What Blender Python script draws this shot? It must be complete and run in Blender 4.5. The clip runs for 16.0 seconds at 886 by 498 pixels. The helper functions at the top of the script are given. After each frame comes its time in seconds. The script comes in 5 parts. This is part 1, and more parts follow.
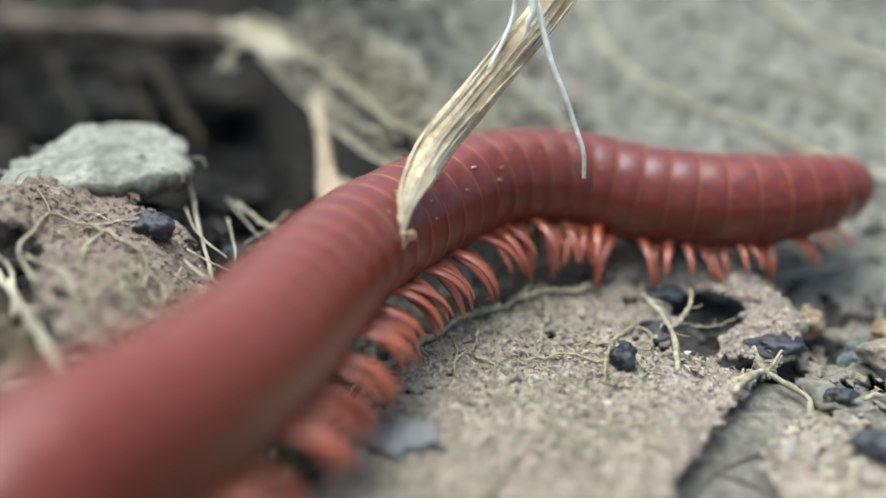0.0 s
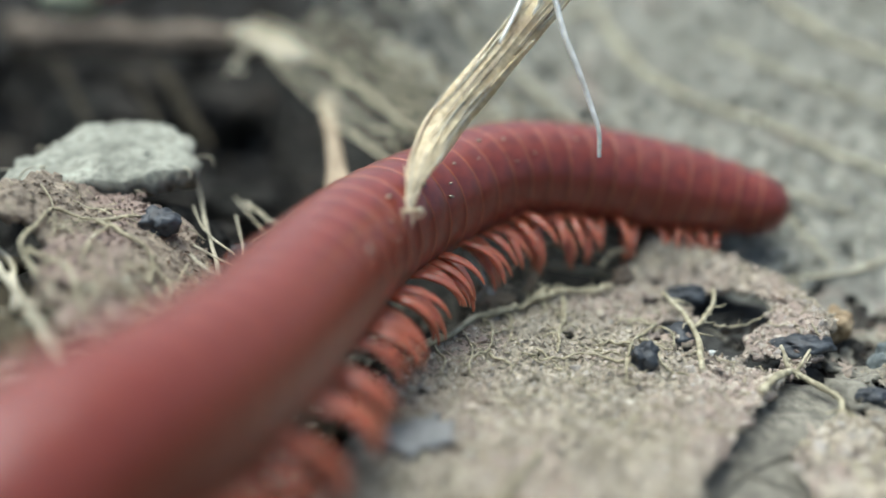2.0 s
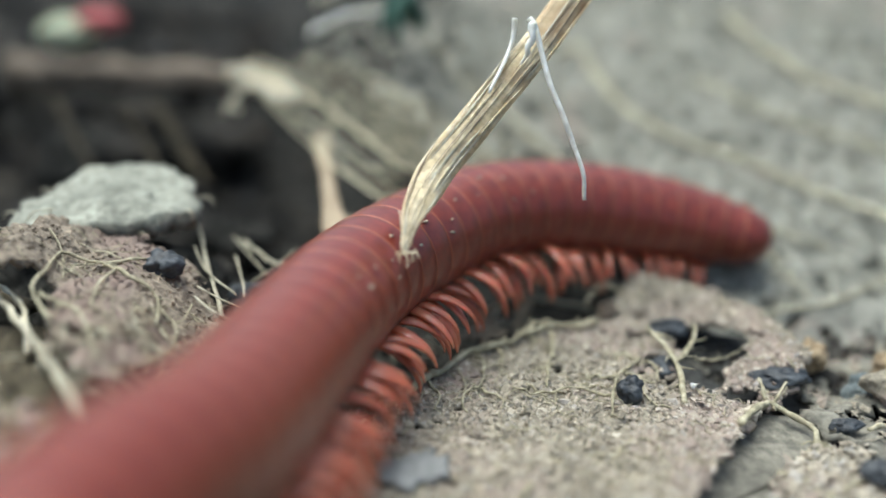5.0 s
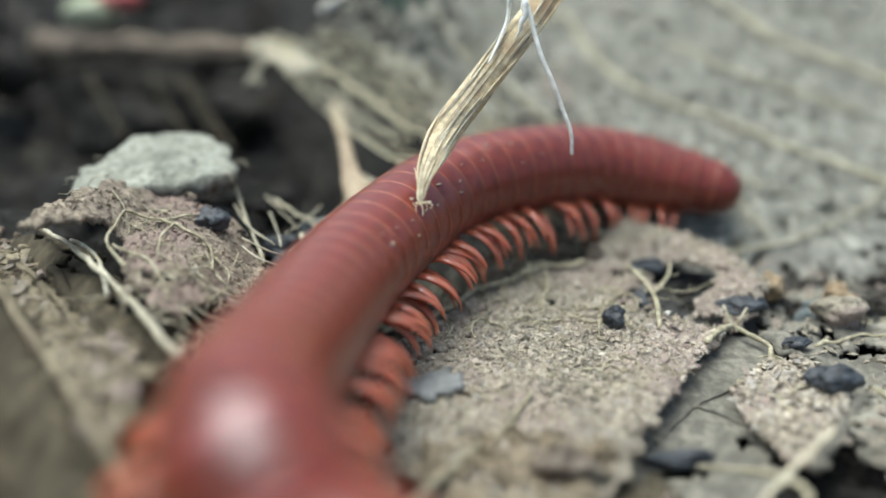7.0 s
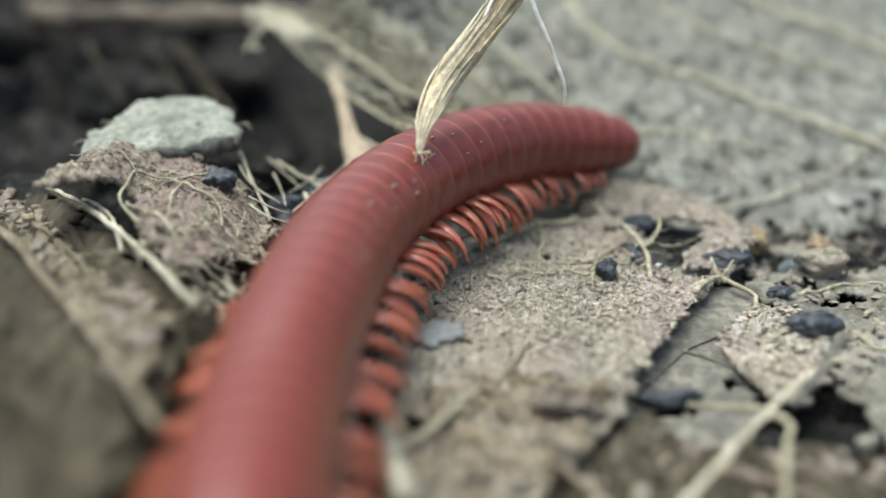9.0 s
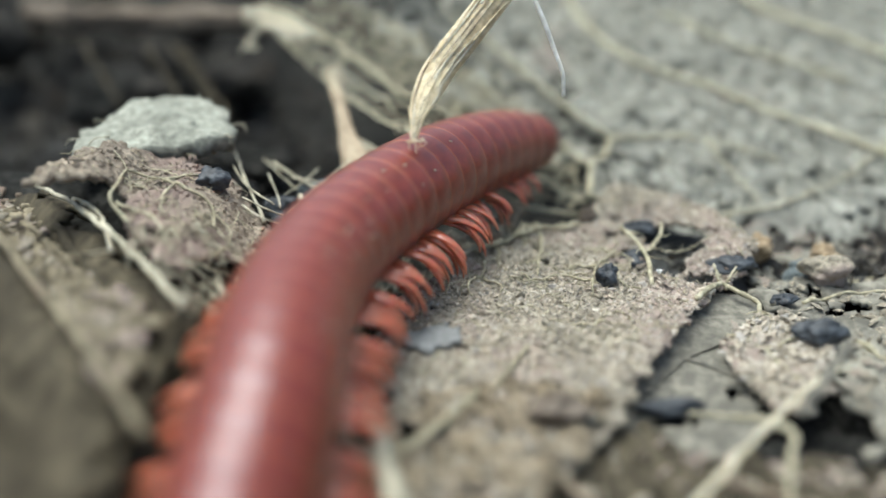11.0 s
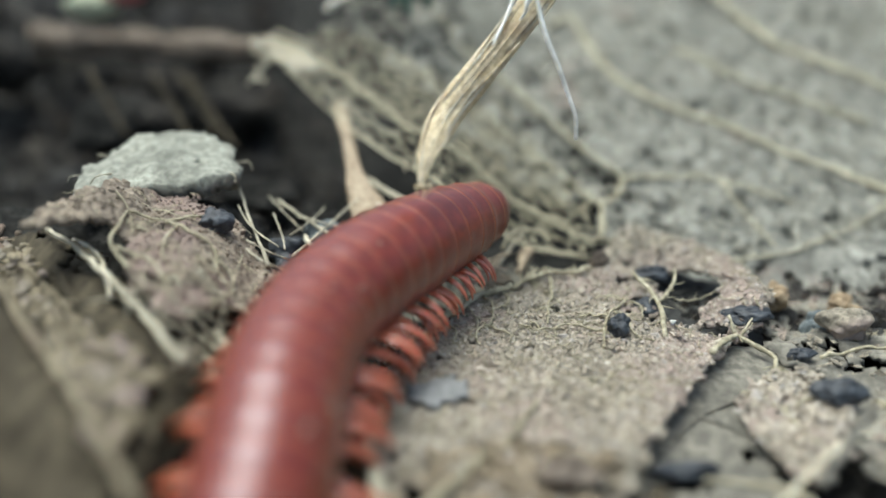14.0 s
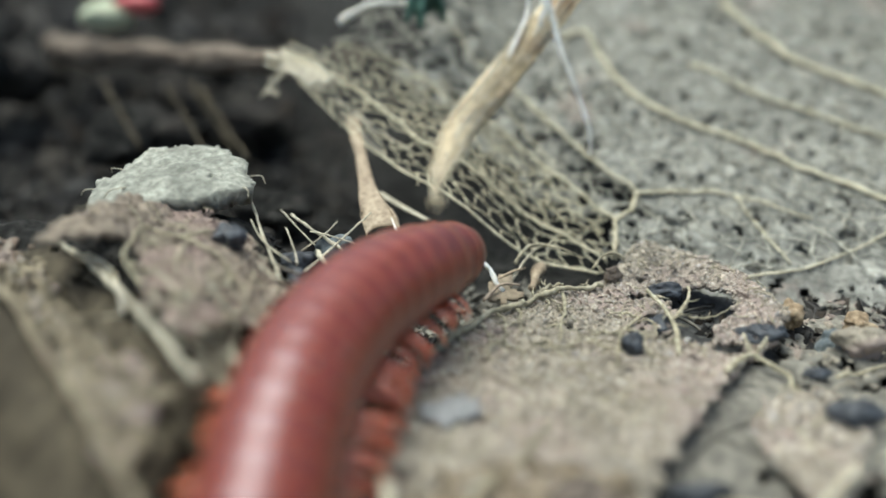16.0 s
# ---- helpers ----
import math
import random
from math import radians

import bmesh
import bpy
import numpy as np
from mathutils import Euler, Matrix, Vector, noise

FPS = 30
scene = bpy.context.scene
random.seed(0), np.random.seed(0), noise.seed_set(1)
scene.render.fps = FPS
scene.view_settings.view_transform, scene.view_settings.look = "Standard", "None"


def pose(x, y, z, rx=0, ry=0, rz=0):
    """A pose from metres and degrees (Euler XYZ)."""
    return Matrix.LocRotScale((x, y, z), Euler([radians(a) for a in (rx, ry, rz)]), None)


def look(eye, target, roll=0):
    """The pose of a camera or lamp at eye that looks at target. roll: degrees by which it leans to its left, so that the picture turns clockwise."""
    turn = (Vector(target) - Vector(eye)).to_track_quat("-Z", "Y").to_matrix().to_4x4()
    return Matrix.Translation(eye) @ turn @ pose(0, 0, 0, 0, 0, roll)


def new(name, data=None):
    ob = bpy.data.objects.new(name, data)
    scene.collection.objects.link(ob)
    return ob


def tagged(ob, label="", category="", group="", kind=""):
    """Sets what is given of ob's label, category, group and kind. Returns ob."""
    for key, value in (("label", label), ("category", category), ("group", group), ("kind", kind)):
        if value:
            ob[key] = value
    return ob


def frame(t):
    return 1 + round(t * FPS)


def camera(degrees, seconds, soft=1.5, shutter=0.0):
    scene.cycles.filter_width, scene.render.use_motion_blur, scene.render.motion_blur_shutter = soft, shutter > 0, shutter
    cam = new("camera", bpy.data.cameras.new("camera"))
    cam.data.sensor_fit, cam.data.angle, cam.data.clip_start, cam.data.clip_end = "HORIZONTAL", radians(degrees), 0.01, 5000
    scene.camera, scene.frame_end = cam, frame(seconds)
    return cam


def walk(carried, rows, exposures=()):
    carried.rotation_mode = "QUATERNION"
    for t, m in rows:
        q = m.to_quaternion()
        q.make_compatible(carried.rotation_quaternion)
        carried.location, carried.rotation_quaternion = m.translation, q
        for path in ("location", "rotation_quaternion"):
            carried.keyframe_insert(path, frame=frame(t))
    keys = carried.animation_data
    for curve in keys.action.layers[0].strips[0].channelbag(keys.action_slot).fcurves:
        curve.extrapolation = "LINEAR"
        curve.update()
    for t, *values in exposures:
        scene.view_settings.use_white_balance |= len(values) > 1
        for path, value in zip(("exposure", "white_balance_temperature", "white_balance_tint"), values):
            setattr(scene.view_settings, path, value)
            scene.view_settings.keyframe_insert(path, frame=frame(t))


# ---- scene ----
MM = 0.001  # the plan below is written in millimetres

# ---- camera ----
cam = camera(54.0, 16.0, soft=1.75)
cam.data.dof.use_dof = True
cam.data.dof.aperture_fstop = 13.5
focus_mark = new("focus_mark")
cam.data.dof.focus_object = focus_mark
walk(cam, [
    (0.0, pose(0.00054, 0.00037, 0.02100, 63.78, -0.14, 0.10)),
    (0.5, pose(0.00044, 0.00032, 0.02100, 64.10, -0.34, 0.09)),
    (1.0, pose(0.00050, 0.00103, 0.02057, 64.41, -0.23, 0.25)),
    (1.5, pose(0.00033, 0.00095, 0.01943, 65.07, -0.02, 0.67)),
    (2.0, pose(0.00028, 0.00090, 0.01933, 65.49, 0.20, 0.54)),
    (2.5, pose(0.00016, 0.00061, 0.01971, 65.69, 0.02, 0.49)),
    (3.0, pose(0.00007, 0.00042, 0.01956, 65.99, 0.13, 0.24)),
    (3.5, pose(0.00000, 0.00000, 0.02000, 66.00, 0.00, 0.00)),
    (4.0, pose(0.00020, 0.00060, 0.01973, 66.77, -0.38, -0.59)),
    (6.5, pose(-0.00082, -0.00435, 0.02313, 64.94, 0.82, -0.29)),
    (7.0, pose(-0.00100, -0.00615, 0.02308, 63.94, 1.07, -1.52)),
    (7.5, pose(-0.00147, -0.00727, 0.02328, 63.21, 1.02, -2.09)),
    (8.0, pose(-0.00170, -0.00808, 0.02339, 62.29, 1.20, -2.51)),
    (10.5, pose(-0.00174, -0.00820, 0.02229, 62.38, 0.89, -2.39)),
    (11.0, pose(-0.00152, -0.00747, 0.02238, 62.82, 0.72, -2.23)),
    (11.5, pose(-0.00154, -0.00750, 0.02239, 63.29, 0.62, -2.20)),
    (12.0, pose(-0.00164, -0.00742, 0.02272, 63.14, 0.45, -2.06)),
    (12.5, pose(-0.00152, -0.00719, 0.02269, 63.20, 0.44, -2.08)),
    (13.0, pose(-0.00140, -0.00677, 0.02288, 63.42, 0.18, -2.07)),
    (13.5, pose(-0.00145, -0.00658, 0.02317, 63.65, 0.09, -1.88)),
    (14.0, pose(-0.00161, -0.00567, 0.02340, 63.66, 0.04, -1.51)),
    (14.5, pose(-0.00153, -0.00568, 0.02342, 63.90, 0.09, -1.27)),
    (15.0, pose(-0.00155, -0.00547, 0.02352, 63.92, 0.13, -0.93)),
    (15.5, pose(-0.00164, -0.00544, 0.02373, 63.99, 0.01, -1.01)),
    (16.0, pose(-0.00170, -0.00530, 0.02376, 64.10, 0.06, -0.73)),
], [(0.0, 0.60, 5880, 0), (4.0, 0.55, 5880, 0), (8.0, 0.55, 5930, 0), (10.5, 0.62, 5920, 0), (12.5, 0.53, 5930, 0), (16.0, 0.46, 5970, 0)])

# ---- light: overcast day under trees, brightest overhead ----
world = bpy.data.worlds.new("sky")
scene.world = world
world.use_nodes = True
sky = world.node_tree.nodes.new("ShaderNodeTexSky")
sky.sky_type = "NISHITA"
sky.sun_disc = False
sky.sun_elevation, sky.sun_rotation = radians(75), radians(-59)
sky.air_density, sky.dust_density, sky.ozone_density = 1.0, 7.0, 0.6
world.node_tree.links.new(sky.outputs[0], world.node_tree.nodes["Background"].inputs[0])
world.node_tree.nodes["Background"].inputs[1].default_value = 0.125
sun = new("sun", bpy.data.lights.new("sun", "SUN"))
sun.data.energy, sun.data.angle, sun.data.color = 2.05, radians(46), (1.0, 0.98, 0.955)
sun.matrix_world = look((-0.21, 0.125, 0.92), (0, 0, 0))


# ---- materials ----
def mat(name, dark, light, scale, rough=0.8, bump=0.3, fine=None, dist=0.0001, spec=0.3, extra=None, cover=0.0, stretch=None, island=None, grainy=0.55):
    """Two colours mixed by coarse noise, a third by patches, with bump of two sizes. scale is in cells per metre."""
    m = bpy.data.materials.new(name)
    m.use_nodes = True
    nt = m.node_tree
    n, l = nt.nodes, nt.links
    b = n["Principled BSDF"]
    b.inputs["Roughness"].default_value = rough
    b.inputs["Specular IOR Level"].default_value = spec
    co = n.new("ShaderNodeTexCoord").outputs["Object"]
    if stretch:
        mp = n.new("ShaderNodeMapping")
        mp.inputs["Scale"].default_value = stretch
        l.new(co, mp.inputs[0])
        co = mp.outputs[0]

    def tex(s, detail=6.0, r=0.6):
        t = n.new("ShaderNodeTexNoise")
        t.inputs["Scale"].default_value, t.inputs["Detail"].default_value, t.inputs["Roughness"].default_value = s, detail, r
        l.new(co, t.inputs["Vector"])
        return t.outputs["Fac"]

    def ramp(f, a, z):
        r = n.new("ShaderNodeMapRange")
        r.inputs[1].default_value, r.inputs[2].default_value = a, z
        l.new(f, r.inputs[0])
        return r.outputs[0]

    def mix(f, a, c):
        x = n.new("ShaderNodeMix")
        x.data_type = "RGBA"
        l.new(f, x.inputs[0])
        for v, i in ((a, 6), (c, 7)):
            if isinstance(v, tuple):
                x.inputs[i].default_value = (*v, 1)
            else:
                l.new(v, x.inputs[i])
        return x.outputs[2]

    fine = fine or scale * 6
    dark, light = (tuple(q * w for q, w in zip(c, (0.985, 1.0, 0.955))) for c in (dark, light))
    f1, f2 = tex(scale), tex(fine)
    col = mix(ramp(f1, 0.35, 0.65), dark, light)
    grain = tuple(grainy * a for a in dark)
    col = mix(ramp(f2, 0.62, 0.4), col, mix(ramp(f1, 0.2, 0.8), grain, dark))
    if extra:
        col = mix(ramp(tex(scale * 0.45, 3.0), 0.62 - cover, 0.7 - cover), col, extra)
    if island:
        rp = n.new("ShaderNodeValToRGB")
        rp.color_ramp.interpolation = "CONSTANT"
        while len(rp.color_ramp.elements) < len(island):
            rp.color_ramp.elements.new(0.5)
        for k, c in enumerate(island):
            rp.color_ramp.elements[k].position, rp.color_ramp.elements[k].color = k / len(island), (*c, 1)
        l.new(n.new("ShaderNodeNewGeometry").outputs["Random Per Island"], rp.inputs[0])
        half = n.new("ShaderNodeValue")
        half.outputs[0].default_value = 0.4
        col = mix(half.outputs[0], col, rp.outputs[0])
    l.new(col, b.inputs["Base Color"])
    bp = n.new("ShaderNodeBump")
    bp.inputs["Strength"].default_value, bp.inputs["Distance"].default_value = bump, dist
    l.new(f2, bp.inputs["Height"])
    bp2 = n.new("ShaderNodeBump")
    bp2.inputs["Strength"].default_value, bp2.inputs["Distance"].default_value = bump, dist * 3
    l.new(f1, bp2.inputs["Height"])
    l.new(bp.outputs[0], bp2.inputs["Normal"])
    l.new(bp2.outputs[0], b.inputs["Normal"])
    return m


def chitin(name, colour, deep, rough, sss, bump, coat=0.3):
    m = mat(name, deep, colour, 350, rough, bump, 1800, 0.00001, 0.42, grainy=0.85)
    b = m.node_tree.nodes["Principled BSDF"]
    b.inputs["Subsurface Weight"].default_value = sss
    b.inputs["Subsurface Radius"].default_value = (0.0008, 0.0002, 0.00012)
    b.inputs["Subsurface Scale"].default_value = 1.0
    b.inputs["Coat Weight"].default_value, b.inputs["Coat Roughness"].default_value = coat, 0.26
    # lavender of the reflected sky, put into the highlight's tint
    b.inputs["Specular Tint"].default_value = (0.84, 0.83, 1.0, 1)
    return m


SOIL = mat("soil", (0.017, 0.0165, 0.0155), (0.06, 0.058, 0.054), 180, 0.95, 0.8, 1500, 0.0002, 0.08, (0.055, 0.048, 0.04), 0.0)
CLOD = mat("clod", (0.02, 0.018, 0.016), (0.07, 0.062, 0.052), 300, 0.9, 0.8, 1500, 0.0002, 0.3, island=[(0.02, 0.021, 0.021), (0.06, 0.045, 0.03), (0.035, 0.038, 0.038), (0.014, 0.014, 0.014), (0.08, 0.075, 0.066), (0.025, 0.022, 0.018), (0.13, 0.115, 0.09), (0.045, 0.048, 0.048), (0.18, 0.17, 0.15)])
CRUST = mat("crumbling_leaf", (0.27, 0.236, 0.189), (0.50, 0.447, 0.36), 260, 0.9, 0.8, 3200, 0.0002, 0.2, (0.33, 0.27, 0.228), 0.14, grainy=0.6)
CRUMB = mat("pale_crumb", (0.35, 0.305, 0.245), (0.58, 0.52, 0.425), 300, 0.85, 0.5, 4000, 0.0001, 0.2, (0.43, 0.365, 0.295), 0.10,
            island=[(0.56, 0.50, 0.40), (0.40, 0.345, 0.285), (0.66, 0.60, 0.48), (0.44, 0.39, 0.345), (0.53, 0.46, 0.385), (0.68, 0.635, 0.55), (0.27, 0.22, 0.175), (0.43, 0.42, 0.42), (0.60, 0.54, 0.44), (0.23, 0.20, 0.17)])
LEFTLEAF = mat("brown_leaf", (0.22, 0.178, 0.143), (0.41, 0.345, 0.275), 300, 0.9, 0.8, 2400, 0.0002, 0.2, (0.275, 0.213, 0.178), 0.12)
LITTER = mat("litter", (0.052, 0.043, 0.029), (0.112, 0.094, 0.064), 120, 0.9, 0.5, 900, 0.0002, 0.2, stretch=(2.2, 0.7, 1))
PALE = mat("pale_green_grey", (0.25, 0.25, 0.215), (0.45, 0.448, 0.388), 420, 0.9, 0.4, 2000, 0.00015, 0.2)
GREY = mat("grey_leaf", (0.15, 0.14, 0.12), (0.27, 0.25, 0.21), 250, 0.85, 0.5, 1800, 0.0001, 0.3)
BLADE = mat("old_blade", (0.18, 0.175, 0.155), (0.43, 0.417, 0.37), 420, 0.85, 0.7, 1300, 0.0002, 0.25, (0.25, 0.213, 0.178), 0.02)
VEIN = mat("dry_vein", (0.36, 0.32, 0.22), (0.56, 0.51, 0.385), 500, 0.7, 0.3, 3000, 0.00005, 0.3)
NET = mat("vein_net", (0.58, 0.52, 0.37), (0.79, 0.73, 0.55), 400, 0.75, 0.3, 3000, 0.00005, 0.3)
MESH = mat("blade_net", (0.46, 0.44, 0.37), (0.68, 0.655, 0.565), 300, 0.8, 0.3, 2500, 0.00005, 0.25)
STRAW = mat("straw", (0.72, 0.57, 0.35), (0.90, 0.79, 0.56), 350, 0.55, 0.5, 2500, 0.00008, 0.4, (0.42, 0.29, 0.16), 0.03)
# twig bark with the background's shade put into its colour
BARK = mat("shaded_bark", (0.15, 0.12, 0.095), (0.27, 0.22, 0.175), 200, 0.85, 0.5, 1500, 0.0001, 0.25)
FIBRE = mat("fibre", (0.44, 0.395, 0.295), (0.64, 0.59, 0.47), 400, 0.6, 0.3, 3000, 0.00005, 0.4)
CREAM = mat("bleached_vein", (0.62, 0.555, 0.42), (0.84, 0.775, 0.63), 400, 0.7, 0.3, 3000, 0.00005, 0.3)
WHITE = mat("white_fibre", (0.86, 0.85, 0.80), (0.93, 0.92, 0.88), 400, 0.5, 0.2, 3000, 0.00004, 0.5)
for thin in (WHITE, CREAM, STRAW):
    # thin plant fibre lets light through
    thin.node_tree.nodes["Principled BSDF"].inputs["Subsurface Weight"].default_value = 0.5
    thin.node_tree.nodes["Principled BSDF"].inputs["Subsurface Radius"].default_value = (0.0003, 0.00028, 0.00022)
    thin.node_tree.nodes["Principled BSDF"].inputs["Subsurface Scale"].default_value = 1.0
FLAKY = mat("flaky_grey_leaf", (0.17, 0.158, 0.135), (0.36, 0.337, 0.285), 220, 0.9, 0.7, 1600, 0.00015, 0.25, (0.04, 0.038, 0.036), -0.02)
DARKLEAF = mat("dark_leaf", (0.045, 0.045, 0.045), (0.12, 0.118, 0.11), 250, 0.85, 0.6, 1600, 0.00012, 0.25)
RUSSET = mat("russet_crumb", (0.20, 0.16, 0.11), (0.36, 0.30, 0.215), 500, 0.9, 0.5, 2500, 0.0001, 0.2, island=[(0.24, 0.19, 0.13), (0.34, 0.28, 0.20), (0.17, 0.135, 0.095), (0.40, 0.35, 0.27)])
TAN = mat("tan_flake", (0.33, 0.25, 0.165), (0.52, 0.43, 0.31), 300, 0.6, 0.4, 2500, 0.00008, 0.4)
TWIG = mat("twig_bark", (0.26, 0.20, 0.15), (0.46, 0.38, 0.30), 200, 0.8, 0.5, 1500, 0.0001, 0.3)
STONE = mat("dark_stone", (0.026, 0.03, 0.037), (0.08, 0.09, 0.105), 400, 0.55, 0.6, 2500, 0.0001, 0.5)
OCHRE = mat("ochre_pebble", (0.28, 0.20, 0.12), (0.46, 0.36, 0.24), 350, 0.7, 0.4, 2500, 0.0001, 0.4)
SLATE = mat("slate_pebble", (0.12, 0.14, 0.15), (0.24, 0.27, 0.28), 350, 0.7, 0.4, 2500, 0.0001, 0.4)
MOSS = mat("moss", (0.04, 0.10, 0.08), (0.15, 0.27, 0.21), 600, 0.7, 0.4, 3000, 0.0001, 0.3)
BUD = mat("pale_bud", (0.40, 0.44, 0.28), (0.66, 0.68, 0.52), 300, 0.5, 0.2, 2500, 0.0001, 0.4)
REDBUD = mat("red_bud", (0.40, 0.05, 0.06), (0.62, 0.14, 0.14), 300, 0.5, 0.2, 2500, 0.0001, 0.4)
SHELL = chitin("red_shell", (0.236, 0.037, 0.014), (0.15, 0.023, 0.010), 0.36, 0.06, 0.16, 0.65)
RIM = chitin("orange_rim", (0.40, 0.13, 0.06), (0.31, 0.095, 0.045), 0.55, 0.1, 0.15)
LEG = chitin("orange_leg", (0.58, 0.185, 0.095), (0.46, 0.13, 0.066), 0.30, 0.35, 0.15, 0.8)
BARE = mat("bare_film", (0.25, 0.248, 0.25), (0.335, 0.332, 0.333), 200, 0.6, 0.25, 1800, 0.00006, 0.35)
MATTED = mat("matted_leaf", (0.165, 0.138, 0.096), (0.31, 0.265, 0.188), 130, 0.9, 0.6, 900, 0.0002, 0.2, (0.20, 0.15, 0.115), 0.02, stretch=(1.9, 0.8, 1))
PELLET = mat("brown_pellet", (0.12, 0.095, 0.075), (0.21, 0.17, 0.135), 300, 0.6, 0.3, 2000, 0.00008, 0.3)


# ---- helpers of this scene ----
def sm(a):
    a = min(max(a, 0.0), 1.0)
    return a * a * (3 - 2 * a)


def nz(x, y, s, k=0.0):
    return noise.noise((x / s, y / s, k))


def part(name, bm, material, parent=None, label="", smooth=True):
    me = bpy.data.meshes.new(name)
    bm.to_mesh(me)
    bm.free()
    me.materials.append(material)
    if smooth:
        me.polygons.foreach_set("use_smooth", [True] * len(me.polygons))
    ob = new(name, me)
    if parent:
        ob.parent = parent
    if label:
        ob["label"] = label
    return ob


def spline(pts, per=8):
    """Smooth curve through the points."""
    p = [Vector(a) for a in pts]
    if len(p) < 3:
        return [p[0].lerp(p[1], i / per) for i in range(per + 1)]
    p = [2 * p[0] - p[1]] + p + [2 * p[-1] - p[-2]]
    out = []
    for i in range(1, len(p) - 2):
        a, b, c, d = p[i - 1:i + 3]
        for k in range(per):
            t = k / per
            out.append(0.5 * (2 * b + (c - a) * t + (2 * a - 5 * b + 4 * c - d) * t * t + (3 * b - a - 3 * c + d) * t ** 3))
    out.append(p[-2])
    return out


def tube(bm, pts, radius, sides=6, wob=0.0, flat=1.0, groove=0.0):
    """A swept rod along pts (mm); radius(u) for u from 0 to 1, or a number."""
    rings, up = [], Vector((0.13, 0.21, 0.97))
    pts = [Vector(p) for p in pts]
    for i, p in enumerate(pts):
        d = (pts[min(i + 1, len(pts) - 1)] - pts[max(i - 1, 0)]).normalized()
        side = d.cross(up)
        side = side.normalized() if side.length > 1e-4 else Vector((1, 0, 0))
        up = side.cross(d).normalized()
        u = i / max(1, len(pts) - 1)
        r = radius(u) if callable(radius) else radius
        ring = []
        for k in range(sides):
            a = 2 * math.pi * k / sides
            q = r * (1 + groove * (1 if k % 2 else -1))
            if wob:
                q *= 1 + wob * noise.noise((p.x * 1.7 + 9 * math.cos(a), p.y * 1.7 + 9 * math.sin(a), p.z * 1.7))
            ring.append(bm.verts.new((p + side * math.cos(a) * q + up * math.sin(a) * q * flat) * MM))
        rings.append(ring)
    for a, b in zip(rings, rings[1:]):
        for k in range(sides):
            bm.faces.new((a[k], a[(k + 1) % sides], b[(k + 1) % sides], b[k]))
    bm.faces.new(rings[0][::-1])
    bm.faces.new(rings[-1])


def rod(name, pts, r0, r1, material, parent=None, label="", sides=7, wob=0.45, per=8, flat=1.0, spurs=0):
    bm = bmesh.new()
    line = spline(pts, per)
    j, j2 = (1.0 * min(r0, 0.3), 0.5 * min(r0, 0.2)) if wob > 0.2 else (0.0, 0.0)

    def off(p, f, k):
        return Vector((noise.noise(p * f + Vector((k, 0, 0))), noise.noise(p * f + Vector((k + 7, 0, 0))), 0.5 * noise.noise(p * f + Vector((k, 7, 0)))))

    line = [p + off(p, 0.9, 0) * j + off(p, 3.1, 3) * j2 for p in line]
    tube(bm, line, lambda u: (r0 + (r1 - r0) * u) * (1 + (0.13 if wob > 0.2 else 0.0) * math.sin(u * 23 + r0 * 90)), sides, wob, flat)
    rng = random.Random(int(1000 * abs(pts[0][0] + 3 * pts[0][1])))
    for k in range(spurs):
        i = rng.randint(1, len(line) - 2)
        d = (line[i + 1] - line[i - 1]).normalized()
        s = d.cross(Vector((0, 0, 1))).normalized() * rng.choice((-1, 1))
        n = rng.uniform(0.3, 0.9)
        a = line[i]
        b = a + (d * rng.uniform(0.2, 0.8) + s).normalized() * n * 0.5
        c = b + (d * rng.uniform(0.2, 1.0) + s * rng.uniform(0.3, 1)).normalized() * n * 0.5
        q = 0.5 * (r0 + r1) * 0.5
        tube(bm, [a, b, c], lambda u: q * (1 - 0.6 * u), 5)
    return part(name, bm, material, parent, label)


def stone(name, centre, size, material, seed=0, rough=0.6, sub=4, parent=None):
    bm = bmesh.new()
    bmesh.ops.create_icosphere(bm, subdivisions=sub, radius=1.0)
    for v in bm.verts:
        d = 1 + rough * noise.noise(v.co * 1.1 + Vector((seed * 7.3, 0, 0))) + 0.35 * rough * noise.noise(v.co * 3.1 + Vector((0, seed * 5.1, 0)))
        d += 0.13 * rough * abs(noise.noise(v.co * 6 + Vector((0, 0, seed)))) + 0.14 * rough * noise.noise(v.co * 15 + Vector((seed, 0, 0)))
        v.co = Vector((v.co.x * size[0], v.co.y * size[1], v.co.z * size[2])) * d * MM
    ob = part(name, bm, material, parent)
    ob.location = Vector(centre) * MM
    return ob


def inside(x, y, poly):
    hit = False
    for (x0, y0), (x1, y1) in zip(poly, poly[1:] + poly[:1]):
        if (y0 > y) != (y1 > y) and x < (x1 - x0) * (y - y0) / (y1 - y0) + x0:
            hit = not hit
    return hit


